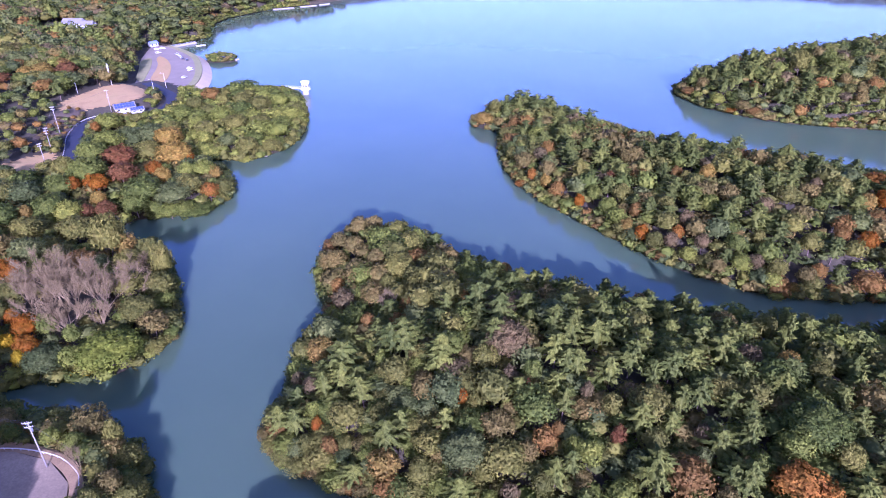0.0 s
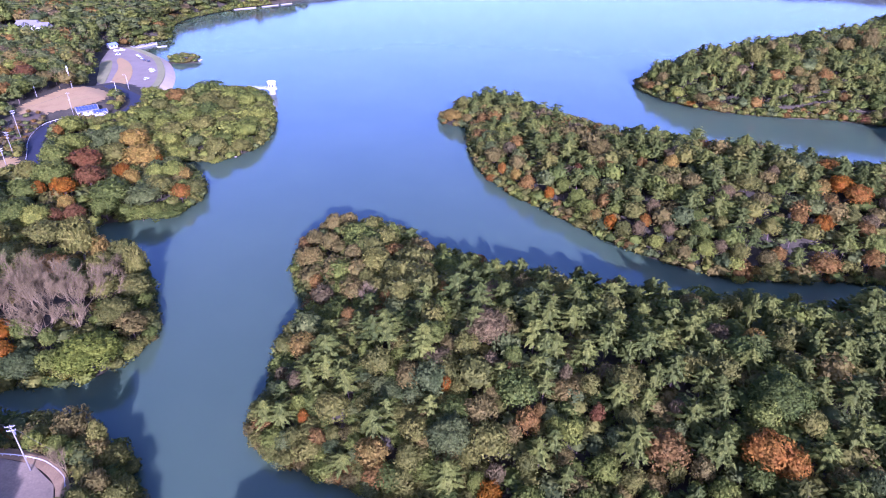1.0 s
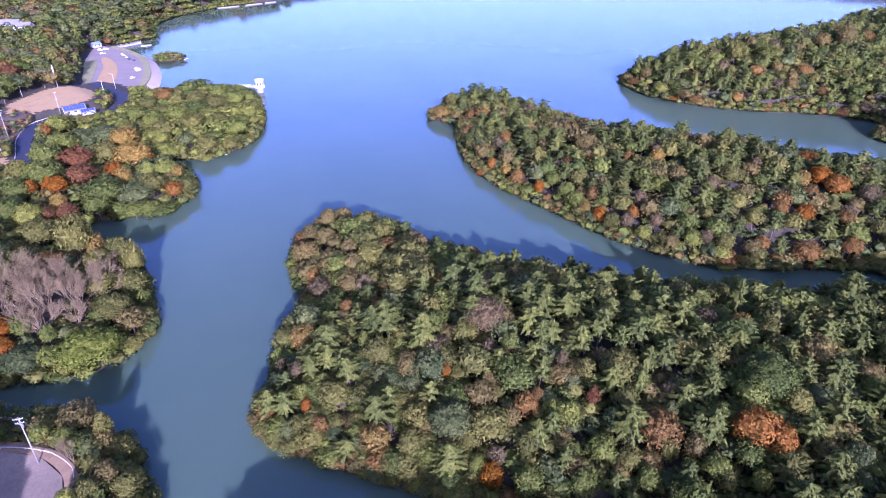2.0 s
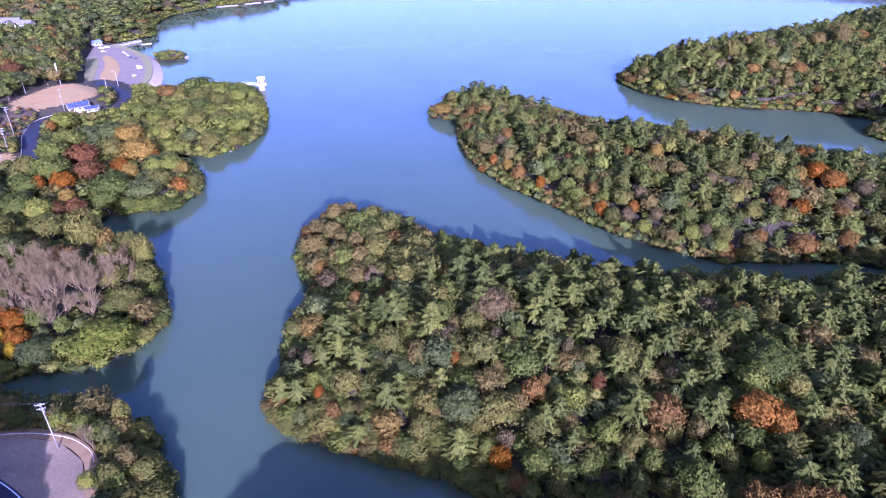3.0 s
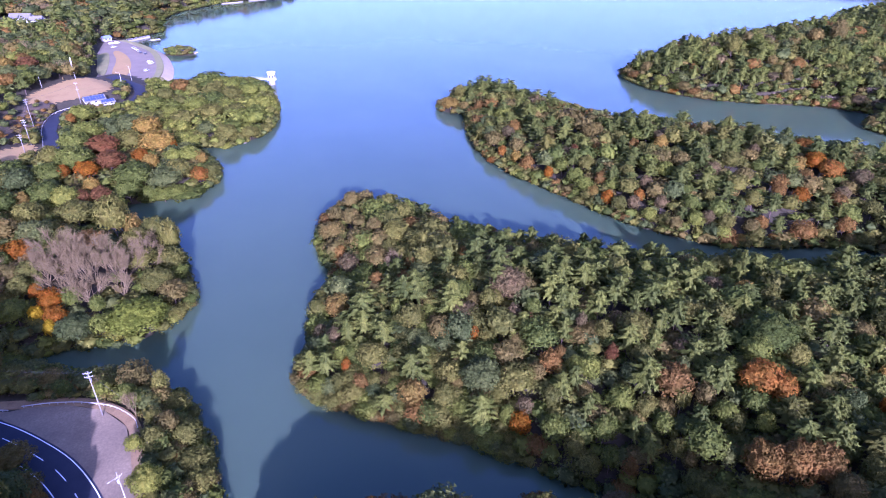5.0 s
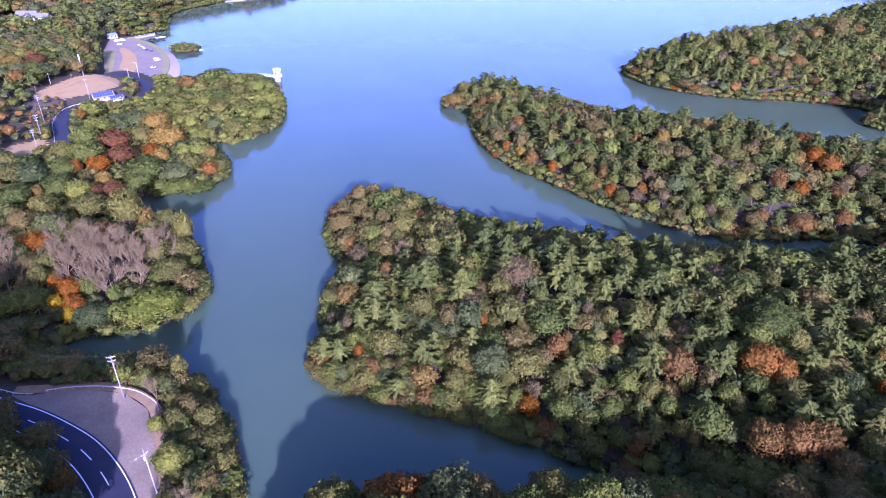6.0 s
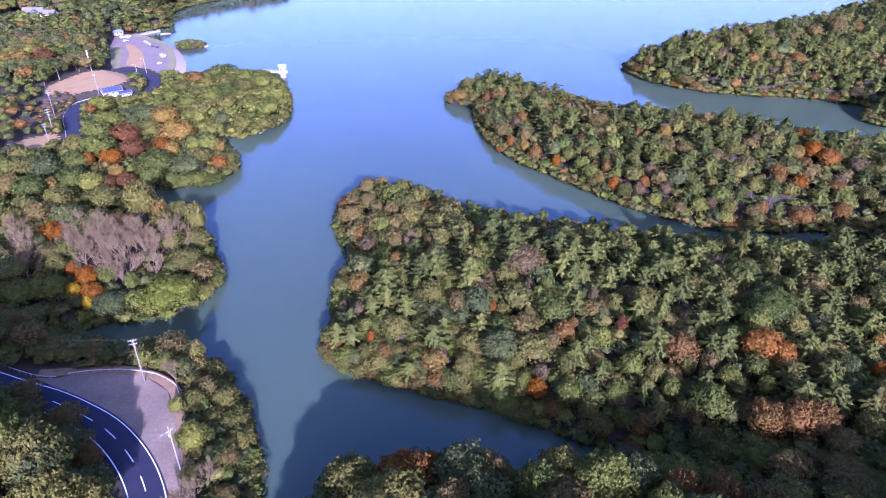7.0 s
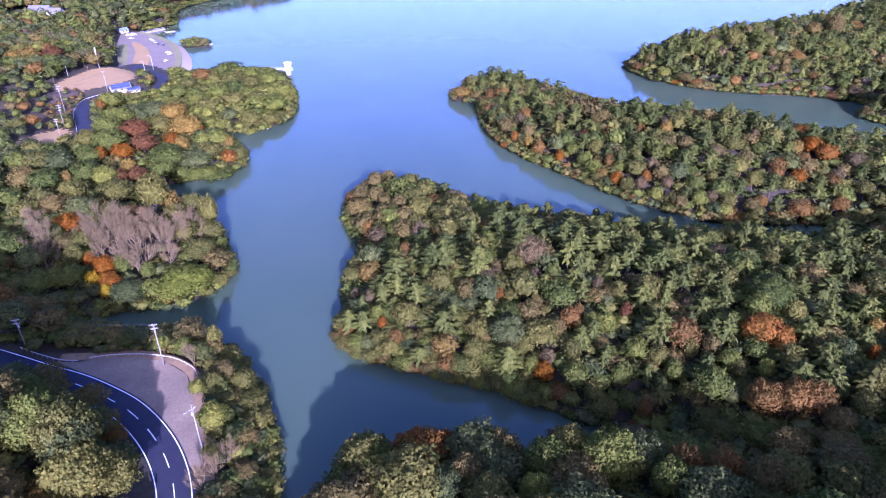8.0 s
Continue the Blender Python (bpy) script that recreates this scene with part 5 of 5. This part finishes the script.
guard_rail([(-114.5, 88.3), (-108.4, 89.6), (-100.8, 90.1), (-93.3, 89.2), (-88.9, 87.6), (-84.3, 84.6), (-82.2, 81.6)], ROAD_Z, "white steel guard rail curving round the layby")
guard_rail([(-136, 92.2), (-129, 89.4), (-122, 87.2), (-117, 86.9)], ROAD_Z, "white steel guard rail beside the dark road")

# ---- far bank: car park, field, house ----


def patch(name, outline, mat, label, cell=1.6, lift=0.12, category="ground"):
    """A thin sheet of grass that follows the ground inside an outline."""
    o = np.asarray(outline)
    xs, ys = np.arange(o[:, 0].min() - 2, o[:, 0].max() + 2, cell), np.arange(o[:, 1].min() - 2, o[:, 1].max() + 2, cell)
    x, y = np.meshgrid(xs, ys)
    p = np.stack([x.ravel(), y.ravel()], 1)
    n = len(xs)
    idx = np.arange(len(p)).reshape(x.shape)
    c = np.stack([idx[:-1, :-1], idx[:-1, 1:], idx[1:, 1:], idx[1:, :-1]], -1).reshape(-1, 4)
    wob = np.stack([np.sin(p[:, 1] * 1.7), np.cos(p[:, 0] * 1.3)], 1) * 0.9
    c = c[inside(p[c].mean(1) + wob[c[:, 0]], o)]
    used, q = np.unique(c, return_inverse=True)
    v = np.c_[p[used], on_grid(GZ, p[used]) + lift + 0.06 * np.sin(p[used, 0] * 2.1) * np.sin(p[used, 1] * 1.9)]
    return tagged(new(name, faces_mesh(name, v, q.reshape(-1, 4), [mat], flat=False)), label, category, kind="structure")


patch("field", FIELD, DRY_GRASS, "sloping field of dry tan grass above the road", lift=0.3)
# dark sheet where the yard lies in shade
patch("yard", SCRUB, SHADE_YARD, "bare yard with scrub beside the road, its shade put into a dark colour", lift=0.35, category="yard")
patch("dry_slope", DRY_SLOPE, DRY_GRASS, "bank of cut dry pinkish-brown grass", lift=0.3)
inner, outer = offset(LAKESIDE, 6.0), offset(LAKESIDE, -2.5)
n = len(inner)
bv = np.vstack([np.c_[inner, np.full(n, LOT_Z - 0.15)], np.c_[LAKESIDE * 0.6 + inner * 0.4, np.full(n, 1.9)], np.c_[outer, np.full(n, -0.9)]])
bq = [(r * n + i, r * n + i + 1, (r + 1) * n + i + 1, (r + 1) * n + i) for r in (0, 1) for i in range(n - 1)]
beach = tagged(new("beach", faces_mesh("beach", bv, [q[::-1] for q in bq], [SAND], flat=False)), "pale sandy shore sloping from the car park to the lake", "beach", kind="structure")
lot = tagged(sheet("car_park", LOT, LOT_Z, OLD_ASPHALT, None, 0.5, "sunlit grey asphalt car park by the lake", "structure"), category="car park")
ribbon("verge", LAKESIDE[2:-4], 5.6, 10.5, LOT_Z + 0.12, LAWN, lot, 0.6, "strip of yellowing lawn")
sheet("lawn_island", rounded([(-280, 495), (-263, 477), (-247, 449), (-236, 420), (-236, 409), (-245, 413), (-251, 425), (-264, 462), (-279, 485)]), LOT_Z + 0.14, DRY_GRASS, lot, 0.3, "raised bed of dry grass")
sheet("lawn_bank", rounded([(-284, 490), (-268, 458), (-256, 428), (-250, 412), (-260, 420), (-276, 455), (-287, 476)]), LOT_Z + 0.14, LAWN, lot, 0.3, "green lawn bank")
west_road = tagged(ribbon("west_road", WEST_ROAD, -3.6, 3.6, WEST_Z + 0.05, ASPHALT, None, 0.5, "narrow dark asphalt road bending past a house", "structure"), category="road")
guard_rail([(-199, 245), (-203.2, 255), (-211.6, 270), (-221.6, 286.4), (-228, 301.6), (-230.4, 315.5), (-226, 326)], WEST_Z, "white guard rail along the bend of a road", 3.0)
for x, y, tall, turn, arms in ((-229.8, 293.4, 15, 35, ((0.4, 2.2), (1.6, 2.0))), (-215.5, 266.5, 13, 35, ((0.4, 2.2), (1.6, 2.0), (3.0, 1.4))), (-212.4, 256, 9, 35, ((0.4, 2.0), (1.4, 2.0))),
                               (-224.7, 333.3, 13, 20, ((0.4, 2.0), (4.2, 1.4)))):
    utility_pole(x, y, WEST_Z, tall, turn, arms)
cable([(-229.8, 293.4, 22.6), (-215.5, 266.5, 20.6), (-212.4, 256, 16.6)], 0.5, 0.03)
cable([(-229.8, 293.4, 22.6), (-224.7, 333.3, 20.6)], 0.8, 0.03)

mast = thing("antenna_mast", -253, 382, 9.5, 0, "tall slim steel mast with a white antenna drum", "mast")
bm = bmesh.new()
rod(bm, (0, 0, 0), (0, 0, 10), 0.25, 0.2, 12)
part("shaft", bm, GALVANISED, mast, smooth_faces=True)
bm = bmesh.new()
rod(bm, (0, 0, 9.6), (0, 0, 14.2), 0.42, 0.42, 12)
rod(bm, (0, 0, 14.2), (0, 0, 14.5), 0.42, 0.2, 12)
part("antenna", bm, WHITE, mast, smooth_faces=True)
for x, y, tall in ((-264, 362, 8), (-213.4, 363.4, 11.3), (-219.3, 388.4, 9.5)):
    lamp = thing("street_lamp", x, y, on_grid(GZ, np.array([[x, y]]))[0], 200, "slim pale street lamp post", "lamp", "street lamps")
    bm = bmesh.new()
    rod(bm, (0, 0, -0.5), (0, 0, tall), 0.14, 0.08, 10)
    part("post", bm, WHITE, lamp, smooth_faces=True)
    bm = bmesh.new()
    rod(bm, (0, 0, tall - 0.1), (1.4, 0, tall + 0.2), 0.05, 0.04, 6)
    part("arm", bm, WHITE, lamp)
    bm = bmesh.new()
    box(bm, 1.2, 2.0, -0.15, 0.15, tall + 0.12, tall + 0.28, 0.03)
    part("lamp_head", bm, WHITE, lamp)


def gable(bm, x0, x1, y0, y1, z, rise, over=0.5, thick=0.18):
    """A pitched roof slab over a ridge along x."""
    ym = (y0 + y1) / 2
    prof = [(y0 - over, z - over * rise / (ym - y0)), (ym, z + rise), (y1 + over, z - over * rise / (ym - y0))]
    ring = []
    for x in (x0 - over, x1 + over):
        ring.append([bm.verts.new((x, y, h)) for y, h in prof] + [bm.verts.new((x, y, h - thick)) for y, h in reversed(prof)])
    a, b = ring
    for i in range(6):
        bm.faces.new((a[i], a[(i + 1) % 6], b[(i + 1) % 6], b[i]))
    bm.faces.new(a[::-1])
    bm.faces.new(b)
    bmesh.ops.recalc_face_normals(bm, faces=bm.faces)


def house(x, y, z, turn, w, d, tall, rise, roof_mat, label, panels=0, windows=3):
    h = thing("house", x, y, z, turn, label, "house", "houses")
    bm = bmesh.new()
    box(bm, -w / 2, w / 2, -d / 2, d / 2, -1.5, tall)
    for sx in (-1, 1):
        v = [bm.verts.new((sx * w / 2, yy, zz)) for yy, zz in ((-d / 2, tall), (d / 2, tall), (0, tall + rise - 0.1))]
        bm.faces.new(v if sx > 0 else v[::-1])
    part("wall", bm, WHITE, h)
    bm = bmesh.new()
    gable(bm, -w / 2, w / 2, -d / 2, d / 2, tall + 0.1, rise)
    roof = part("roof", bm, roof_mat, h)
    for k in range(windows):
        u = (-0.5 + (k + 0.5) / windows) * w
        bm = bmesh.new()
        box(bm, u - 0.8, u + 0.8, -d / 2 - 0.05, -d / 2 + 0.02, 0.9, 2.2, 0.01)
        win = part("window", bm, WHITE, h)
        bm = bmesh.new()
        box(bm, u - 0.72, u + 0.72, -d / 2 - 0.06, -d / 2, 0.98, 2.12)
        part("pane", bm, GLASS_DARK, win)
    slope = math.atan2(rise, d / 2)
    run_up = math.hypot(rise, d / 2)
    for k in range(panels):
        for row in range(2):
            u = -w / 2 + (k + 0.5) * w / panels
            m = Matrix.Translation((u, -d / 2, tall + 0.1)) @ Matrix.Rotation(slope, 4, "X")
            bm = bmesh.new()
            box(bm, -w / panels * 0.46, w / panels * 0.46, 0.15 + row * run_up * 0.46, 0.15 + row * run_up * 0.46 + run_up * 0.43, 0.08, 0.13, 0.0, m)
            part("solar_panel", bm, SOLAR, roof, "dark blue solar panel")
    return h


house(-219.0, 338.0, WEST_Z - 0.3, 40, 11, 6.8, 2.3, 2.1, ROOF_GREY, "white house with blue solar panels on its roof", 7)
house(-210.2, 336.0, WEST_Z - 0.5, 40, 7, 4.5, 1.9, 1.2, ROOF_GREY, "low white outbuilding roofed with solar panels", 5, 2)
house(-376, 534, on_grid(GZ, np.array([[-376., 534.]]))[0] - 0.6, 4, 17, 10, 6.0, 3.2, ROOF_GREY, "large house with a grey pitched roof among trees", 0, 6)
house(-361, 531, on_grid(GZ, np.array([[-361., 531.]]))[0] - 0.8, 4, 10, 8, 5.6, 2.8, ROOF_GREY, "grey-roofed house wing rising above the trees", 0, 3)
house(-305, 530, LOT_Z, 60, 7, 5, 2.6, 1.5, ROOF_BLUE, "small gatehouse with a blue pitched roof", 0, 2)
house(-322, 567, on_grid(GZ, np.array([[-322., 567.]]))[0], 20, 7, 5, 2.2, 1.2, ROOF_GREY, "small white lakeside hut with a grey roof", 0, 2)


def car(colour, label):
    """A hatchback: body with bonnet, glazed cabin, bumpers, lamps and wheels."""
    c = thing("car", 0, 0, 0, 0, label, "car", "cars in the car park")
    paint = surface("car_paint", [(0.3, colour), (0.7, tuple(min(1, v * 1.08) for v in colour))], 1.0, 0.3, spec=0.5)
    bm = bmesh.new()
    side = [(-2.1, 0.35), (2.1, 0.35), (2.15, 0.75), (1.25, 0.95), (-2.1, 1.0)]
    ring = [[bm.verts.new((x, s * 0.86, z)) for x, z in side] for s in (-1, 1)]
    for i in range(5):
        bm.faces.new((ring[0][i], ring[0][(i + 1) % 5], ring[1][(i + 1) % 5], ring[1][i]))
    bm.faces.new(ring[0][::-1])
    bm.faces.new(ring[1])
    bmesh.ops.recalc_face_normals(bm, faces=bm.faces)
    bmesh.ops.bevel(bm, geom=bm.edges[:], offset=0.09, segments=2, affect="EDGES")
    part("body", bm, paint, c, smooth_faces=True)
    for name, mat, lo, hi, z0, z1 in (("cabin", GLASS_DARK, 0.80, 0.66, 0.94, 1.42), ("roof", paint, 0.67, 0.62, 1.42, 1.50)):
        bm = bmesh.new()
        a = [bm.verts.new((x, y, z0)) for x, y in ((-1.95, -lo), (1.1, -lo), (1.1, lo), (-1.95, lo))] if name == "cabin" else [bm.verts.new((x, y, z0)) for x, y in ((-1.7, -lo), (0.4, -lo), (0.4, lo), (-1.7, lo))]
        b = [bm.verts.new((x, y, z1)) for x, y in ((-1.7, -hi), (0.4, -hi), (0.4, hi), (-1.7, hi))]
        for i in range(4):
            bm.faces.new((a[i], a[(i + 1) % 4], b[(i + 1) % 4], b[i]))
        bm.faces.new(b)
        part(name, bm, mat, c)
    for x in (-1.3, 1.35):
        for y in (-0.8, 0.8):
            bm = bmesh.new()
            rod(bm, (x, y - 0.1, 0.32), (x, y + 0.1, 0.32), 0.32, 0.32, 14)
            wheel = part("wheel", bm, RUBBER, c)
            bm = bmesh.new()
            rod(bm, (x, y - 0.11, 0.32), (x, y + 0.11, 0.32), 0.19, 0.19, 10)
            part("rim", bm, GALVANISED, wheel)
    for y in (-0.62, 0.62):
        bm = bmesh.new()
        box(bm, 2.02, 2.12, y - 0.17, y + 0.17, 0.66, 0.80, 0.02)
        part("headlight", bm, CERAMIC, c)
    return c


CARS = [car((.42, .42, .42), "white hatchback parked on the asphalt"), car((.03, .03, .035), "black hatchback parked on the asphalt"), car((.45, .46, .48), "silver hatchback parked on the asphalt")]
SPOTS = [(-226.9, 427.9, 70, 0), (-235.5, 454.5, 40, 0), (-232.4, 449.5, 60, 2), (-250.3, 480.8, 130, 1), (-256, 484.8, 130, 1), (-260.5, 490.5, 130, 0), (-265.5, 497, 130, 0),
         (-268.5, 500.2, 130, 0), (-290.5, 519, 20, 0), (-286, 503, 40, 0), (-294, 516, 20, 2), (-236, 394, 10, 1), (-229, 400, 60, 2), (-226, 381, 80, 1), (-231, 385, 80, 0)]
used = set()
for x, y, turn, which in SPOTS:
    m = pose(x, y, LOT_Z + 0.01, 0, 0, turn)
    if which in used:
        copy_thing(CARS[which], m)
    else:
        CARS[which].matrix_basis = m
        used.add(which)

# ---- waterside works ----
tower = thing("intake_tower", -131.2, 409.6, 0, 8, "white concrete intake tower standing in the lake", "tower")
bm = bmesh.new()
rod(bm, (0, 0, -5), (0, 0, 3.6), 2.3, 2.2, 16)
part("shaft", bm, CONCRETE, tower, smooth_faces=False)
bm = bmesh.new()
rod(bm, (0, 0, 3.4), (0, 0, 3.9), 3.5, 3.5, 16)
part("deck", bm, WHITE, tower)
bm = bmesh.new()
rod(bm, (0, 0, 3.9), (0, 0, 8.4), 2.7, 2.7, 8)
room = part("gatehouse", bm, WHITE, tower)
bm = bmesh.new()
rod(bm, (0, 0, 8.35), (0, 0, 8.9), 3.2, 3.2, 8)
rod(bm, (0, 0, 8.9), (0, 0, 9.5), 3.0, 0.6, 8)
part("roof", bm, WHITE, tower)
for k in range(8):
    a = (k + 0.5) * math.pi / 4
    m = Matrix.Rotation(a, 4, "Z")
    bm = bmesh.new()
    box(bm, 2.46, 2.53, -0.5, 0.5, 5.2, 7.0, 0.0, m)
    part("window", bm, GLASS_DARK, room)
    bm = bmesh.new()
    rod(bm, m @ Vector((3.35, 0, 3.8)), m @ Vector((3.35, 0, 5.0)), 0.05, sides=6)
    part("rail_post", bm, WHITE, tower)
bm = bmesh.new()
for z in (4.5, 5.0):
    for k in range(8):
        a, b = ((k + 0.5) * math.pi / 4, (k + 1.5) * math.pi / 4)
        rod(bm, (3.35 * math.cos(a), 3.35 * math.sin(a), z), (3.35 * math.cos(b), 3.35 * math.sin(b), z), 0.04, sides=5)
part("hand_rail", bm, WHITE, tower)
bridge = thing("footbridge", -134.5, 410.2, 3.4, 172, "white footbridge from the bank to the tower", "bridge")
bm = bmesh.new()
box(bm, -0.5, 13, -0.9, 0.9, 0.0, 0.4, 0.03)
part("deck", bm, WHITE, bridge)
for s in (-0.85, 0.85):
    bm = bmesh.new()
    for z in (0.95, 1.4):
        rod(bm, (0, s, z), (13, s, z), 0.05, sides=6)
    part("hand_rail", bm, WHITE, bridge)
    for u in np.arange(0.2, 13, 1.6):
        bm = bmesh.new()
        rod(bm, (u, s, 0.35), (u, s, 1.4), 0.045, sides=6)
        part("rail_post", bm, WHITE, bridge)
bm = bmesh.new()
rod(bm, (6.5, 0, -6), (6.5, 0, 0.05), 0.45, sides=10)
part("pier", bm, CONCRETE, bridge)

causeway = thing("causeway", -299.5, 535.0, 0, 60, "low pale concrete embankment wall with a white railing", "wall")
bm = bmesh.new()
box(bm, -2, 34, -0.6, 0.6, -3, 1.5, 0.05)
part("wall", bm, CONCRETE, causeway)
bm = bmesh.new()
for z in (2.0, 2.5):
    rod(bm, (-2, -0.5, z), (34, -0.5, z), 0.05, sides=6)
part("hand_rail", bm, WHITE, causeway)
for u in np.arange(-1.5, 34, 2.5):
    bm = bmesh.new()
    rod(bm, (u, -0.5, 1.4), (u, -0.5, 2.5), 0.05, sides=6)
    part("rail_post", bm, WHITE, causeway)
for x, y, turn in ((-272, 556, 20), (-275, 553, 25)):
    boat = thing("rowing_boat", x, y, 0.0, turn, "small white rowing boat moored at the bank", "boat", "moored boats")
    bm = bmesh.new()
    rim = [(math.cos(a) * 2.6, math.sin(a) * 0.9 * (1 if math.cos(a) < 0.3 else 1.0 - 0.5 * (math.cos(a) - 0.3))) for a in np.linspace(0, 2 * math.pi, 17)[:-1]]
    outer = [bm.verts.new((x, y, 0.55)) for x, y in rim]
    keel = [bm.verts.new((x * 0.7, y * 0.6, -0.15)) for x, y in rim]
    inner = [bm.verts.new((x * 0.93, y * 0.85, 0.55)) for x, y in rim]
    floor_ring = [bm.verts.new((x * 0.66, y * 0.55, 0.05)) for x, y in rim]
    for i in range(16):
        j = (i + 1) % 16
        bm.faces.new((keel[i], keel[j], outer[j], outer[i]))
        bm.faces.new((outer[i], outer[j], inner[j], inner[i]))
        bm.faces.new((inner[i], inner[j], floor_ring[j], floor_ring[i]))
    bm.faces.new(keel[::-1])
    bm.faces.new(floor_ring)
    part("hull", bm, WHITE, boat, smooth_faces=True)
    for u in (-0.9, 0.7):
        bm = bmesh.new()
        box(bm, u - 0.15, u + 0.15, -0.72, 0.72, 0.36, 0.41)
        part("thwart", bm, BARK, boat)

for x, y, w, turn in ((-268, 768, 26, 38), (-244, 790, 22, 42), (-228, 806, 14, 42)):
    wall_ob = thing("sea_wall", x, y, 0, turn, "low pale concrete retaining wall on the far shore", "wall", "retaining walls on the far shore")
    bm = bmesh.new()
    box(bm, -w / 2, w / 2, -0.6, 0.6, -2, 0.8, 0.05)
    part("wall", bm, CONCRETE, wall_ob)
    bm = bmesh.new()
    box(bm, -w / 2, w / 2, -0.7, 0.7, 0.8, 1.0, 0.03)
    part("coping", bm, CONCRETE, wall_ob)

# rocks at the water's edge
rock_rng = np.random.default_rng(9)


def rock(x, y, size):
    bm = bmesh.new()
    bmesh.ops.create_icosphere(bm, subdivisions=2, radius=size)
    for v in bm.verts:
        v.co *= 0.75 + 0.5 * noise.noise(v.co * 1.3 / size + Vector((x, y, 0)))+ 0.15
        v.co.z *= 0.55
        v.co += Vector((x, y, 0.15))
    tagged(part("rock", bm, ROCK), "weathered pale rock at the water's edge", "rock", "rocks on the shore")


for x, y, size in ((-120.5, 292.0, 1.6), (-117.5, 293.2, 1.1), (-114.2, 349.5, 1.6), (-113.0, 345.5, 1.2), (-219, 502, 1.5), (-222, 497, 1.2), (-226, 495, 1.3), (-218.5, 506, 1.1), (-3, 350.5, 1.2), (0.5, 349.5, 1.0)):
    rock(x, y, size)
bm = bmesh.new()
v = [bm.verts.new(p) for p in ((-119, 362, 0.5), (-112.5, 352, 0.5), (-113.5, 340, 0.5), (-119, 343, 0.5))]
f = bm.faces.new(v)
bm.normal_update()
geo = bmesh.ops.extrude_face_region(bm, geom=[f])["geom"]
for g in geo:
    if isinstance(g, bmesh.types.BMVert):
        g.co.z -= 2
bmesh.ops.recalc_face_normals(bm, faces=bm.faces)
tagged(part("slipway", bm, CONCRETE), "small pale concrete slipway sloping into the lake", "slipway")
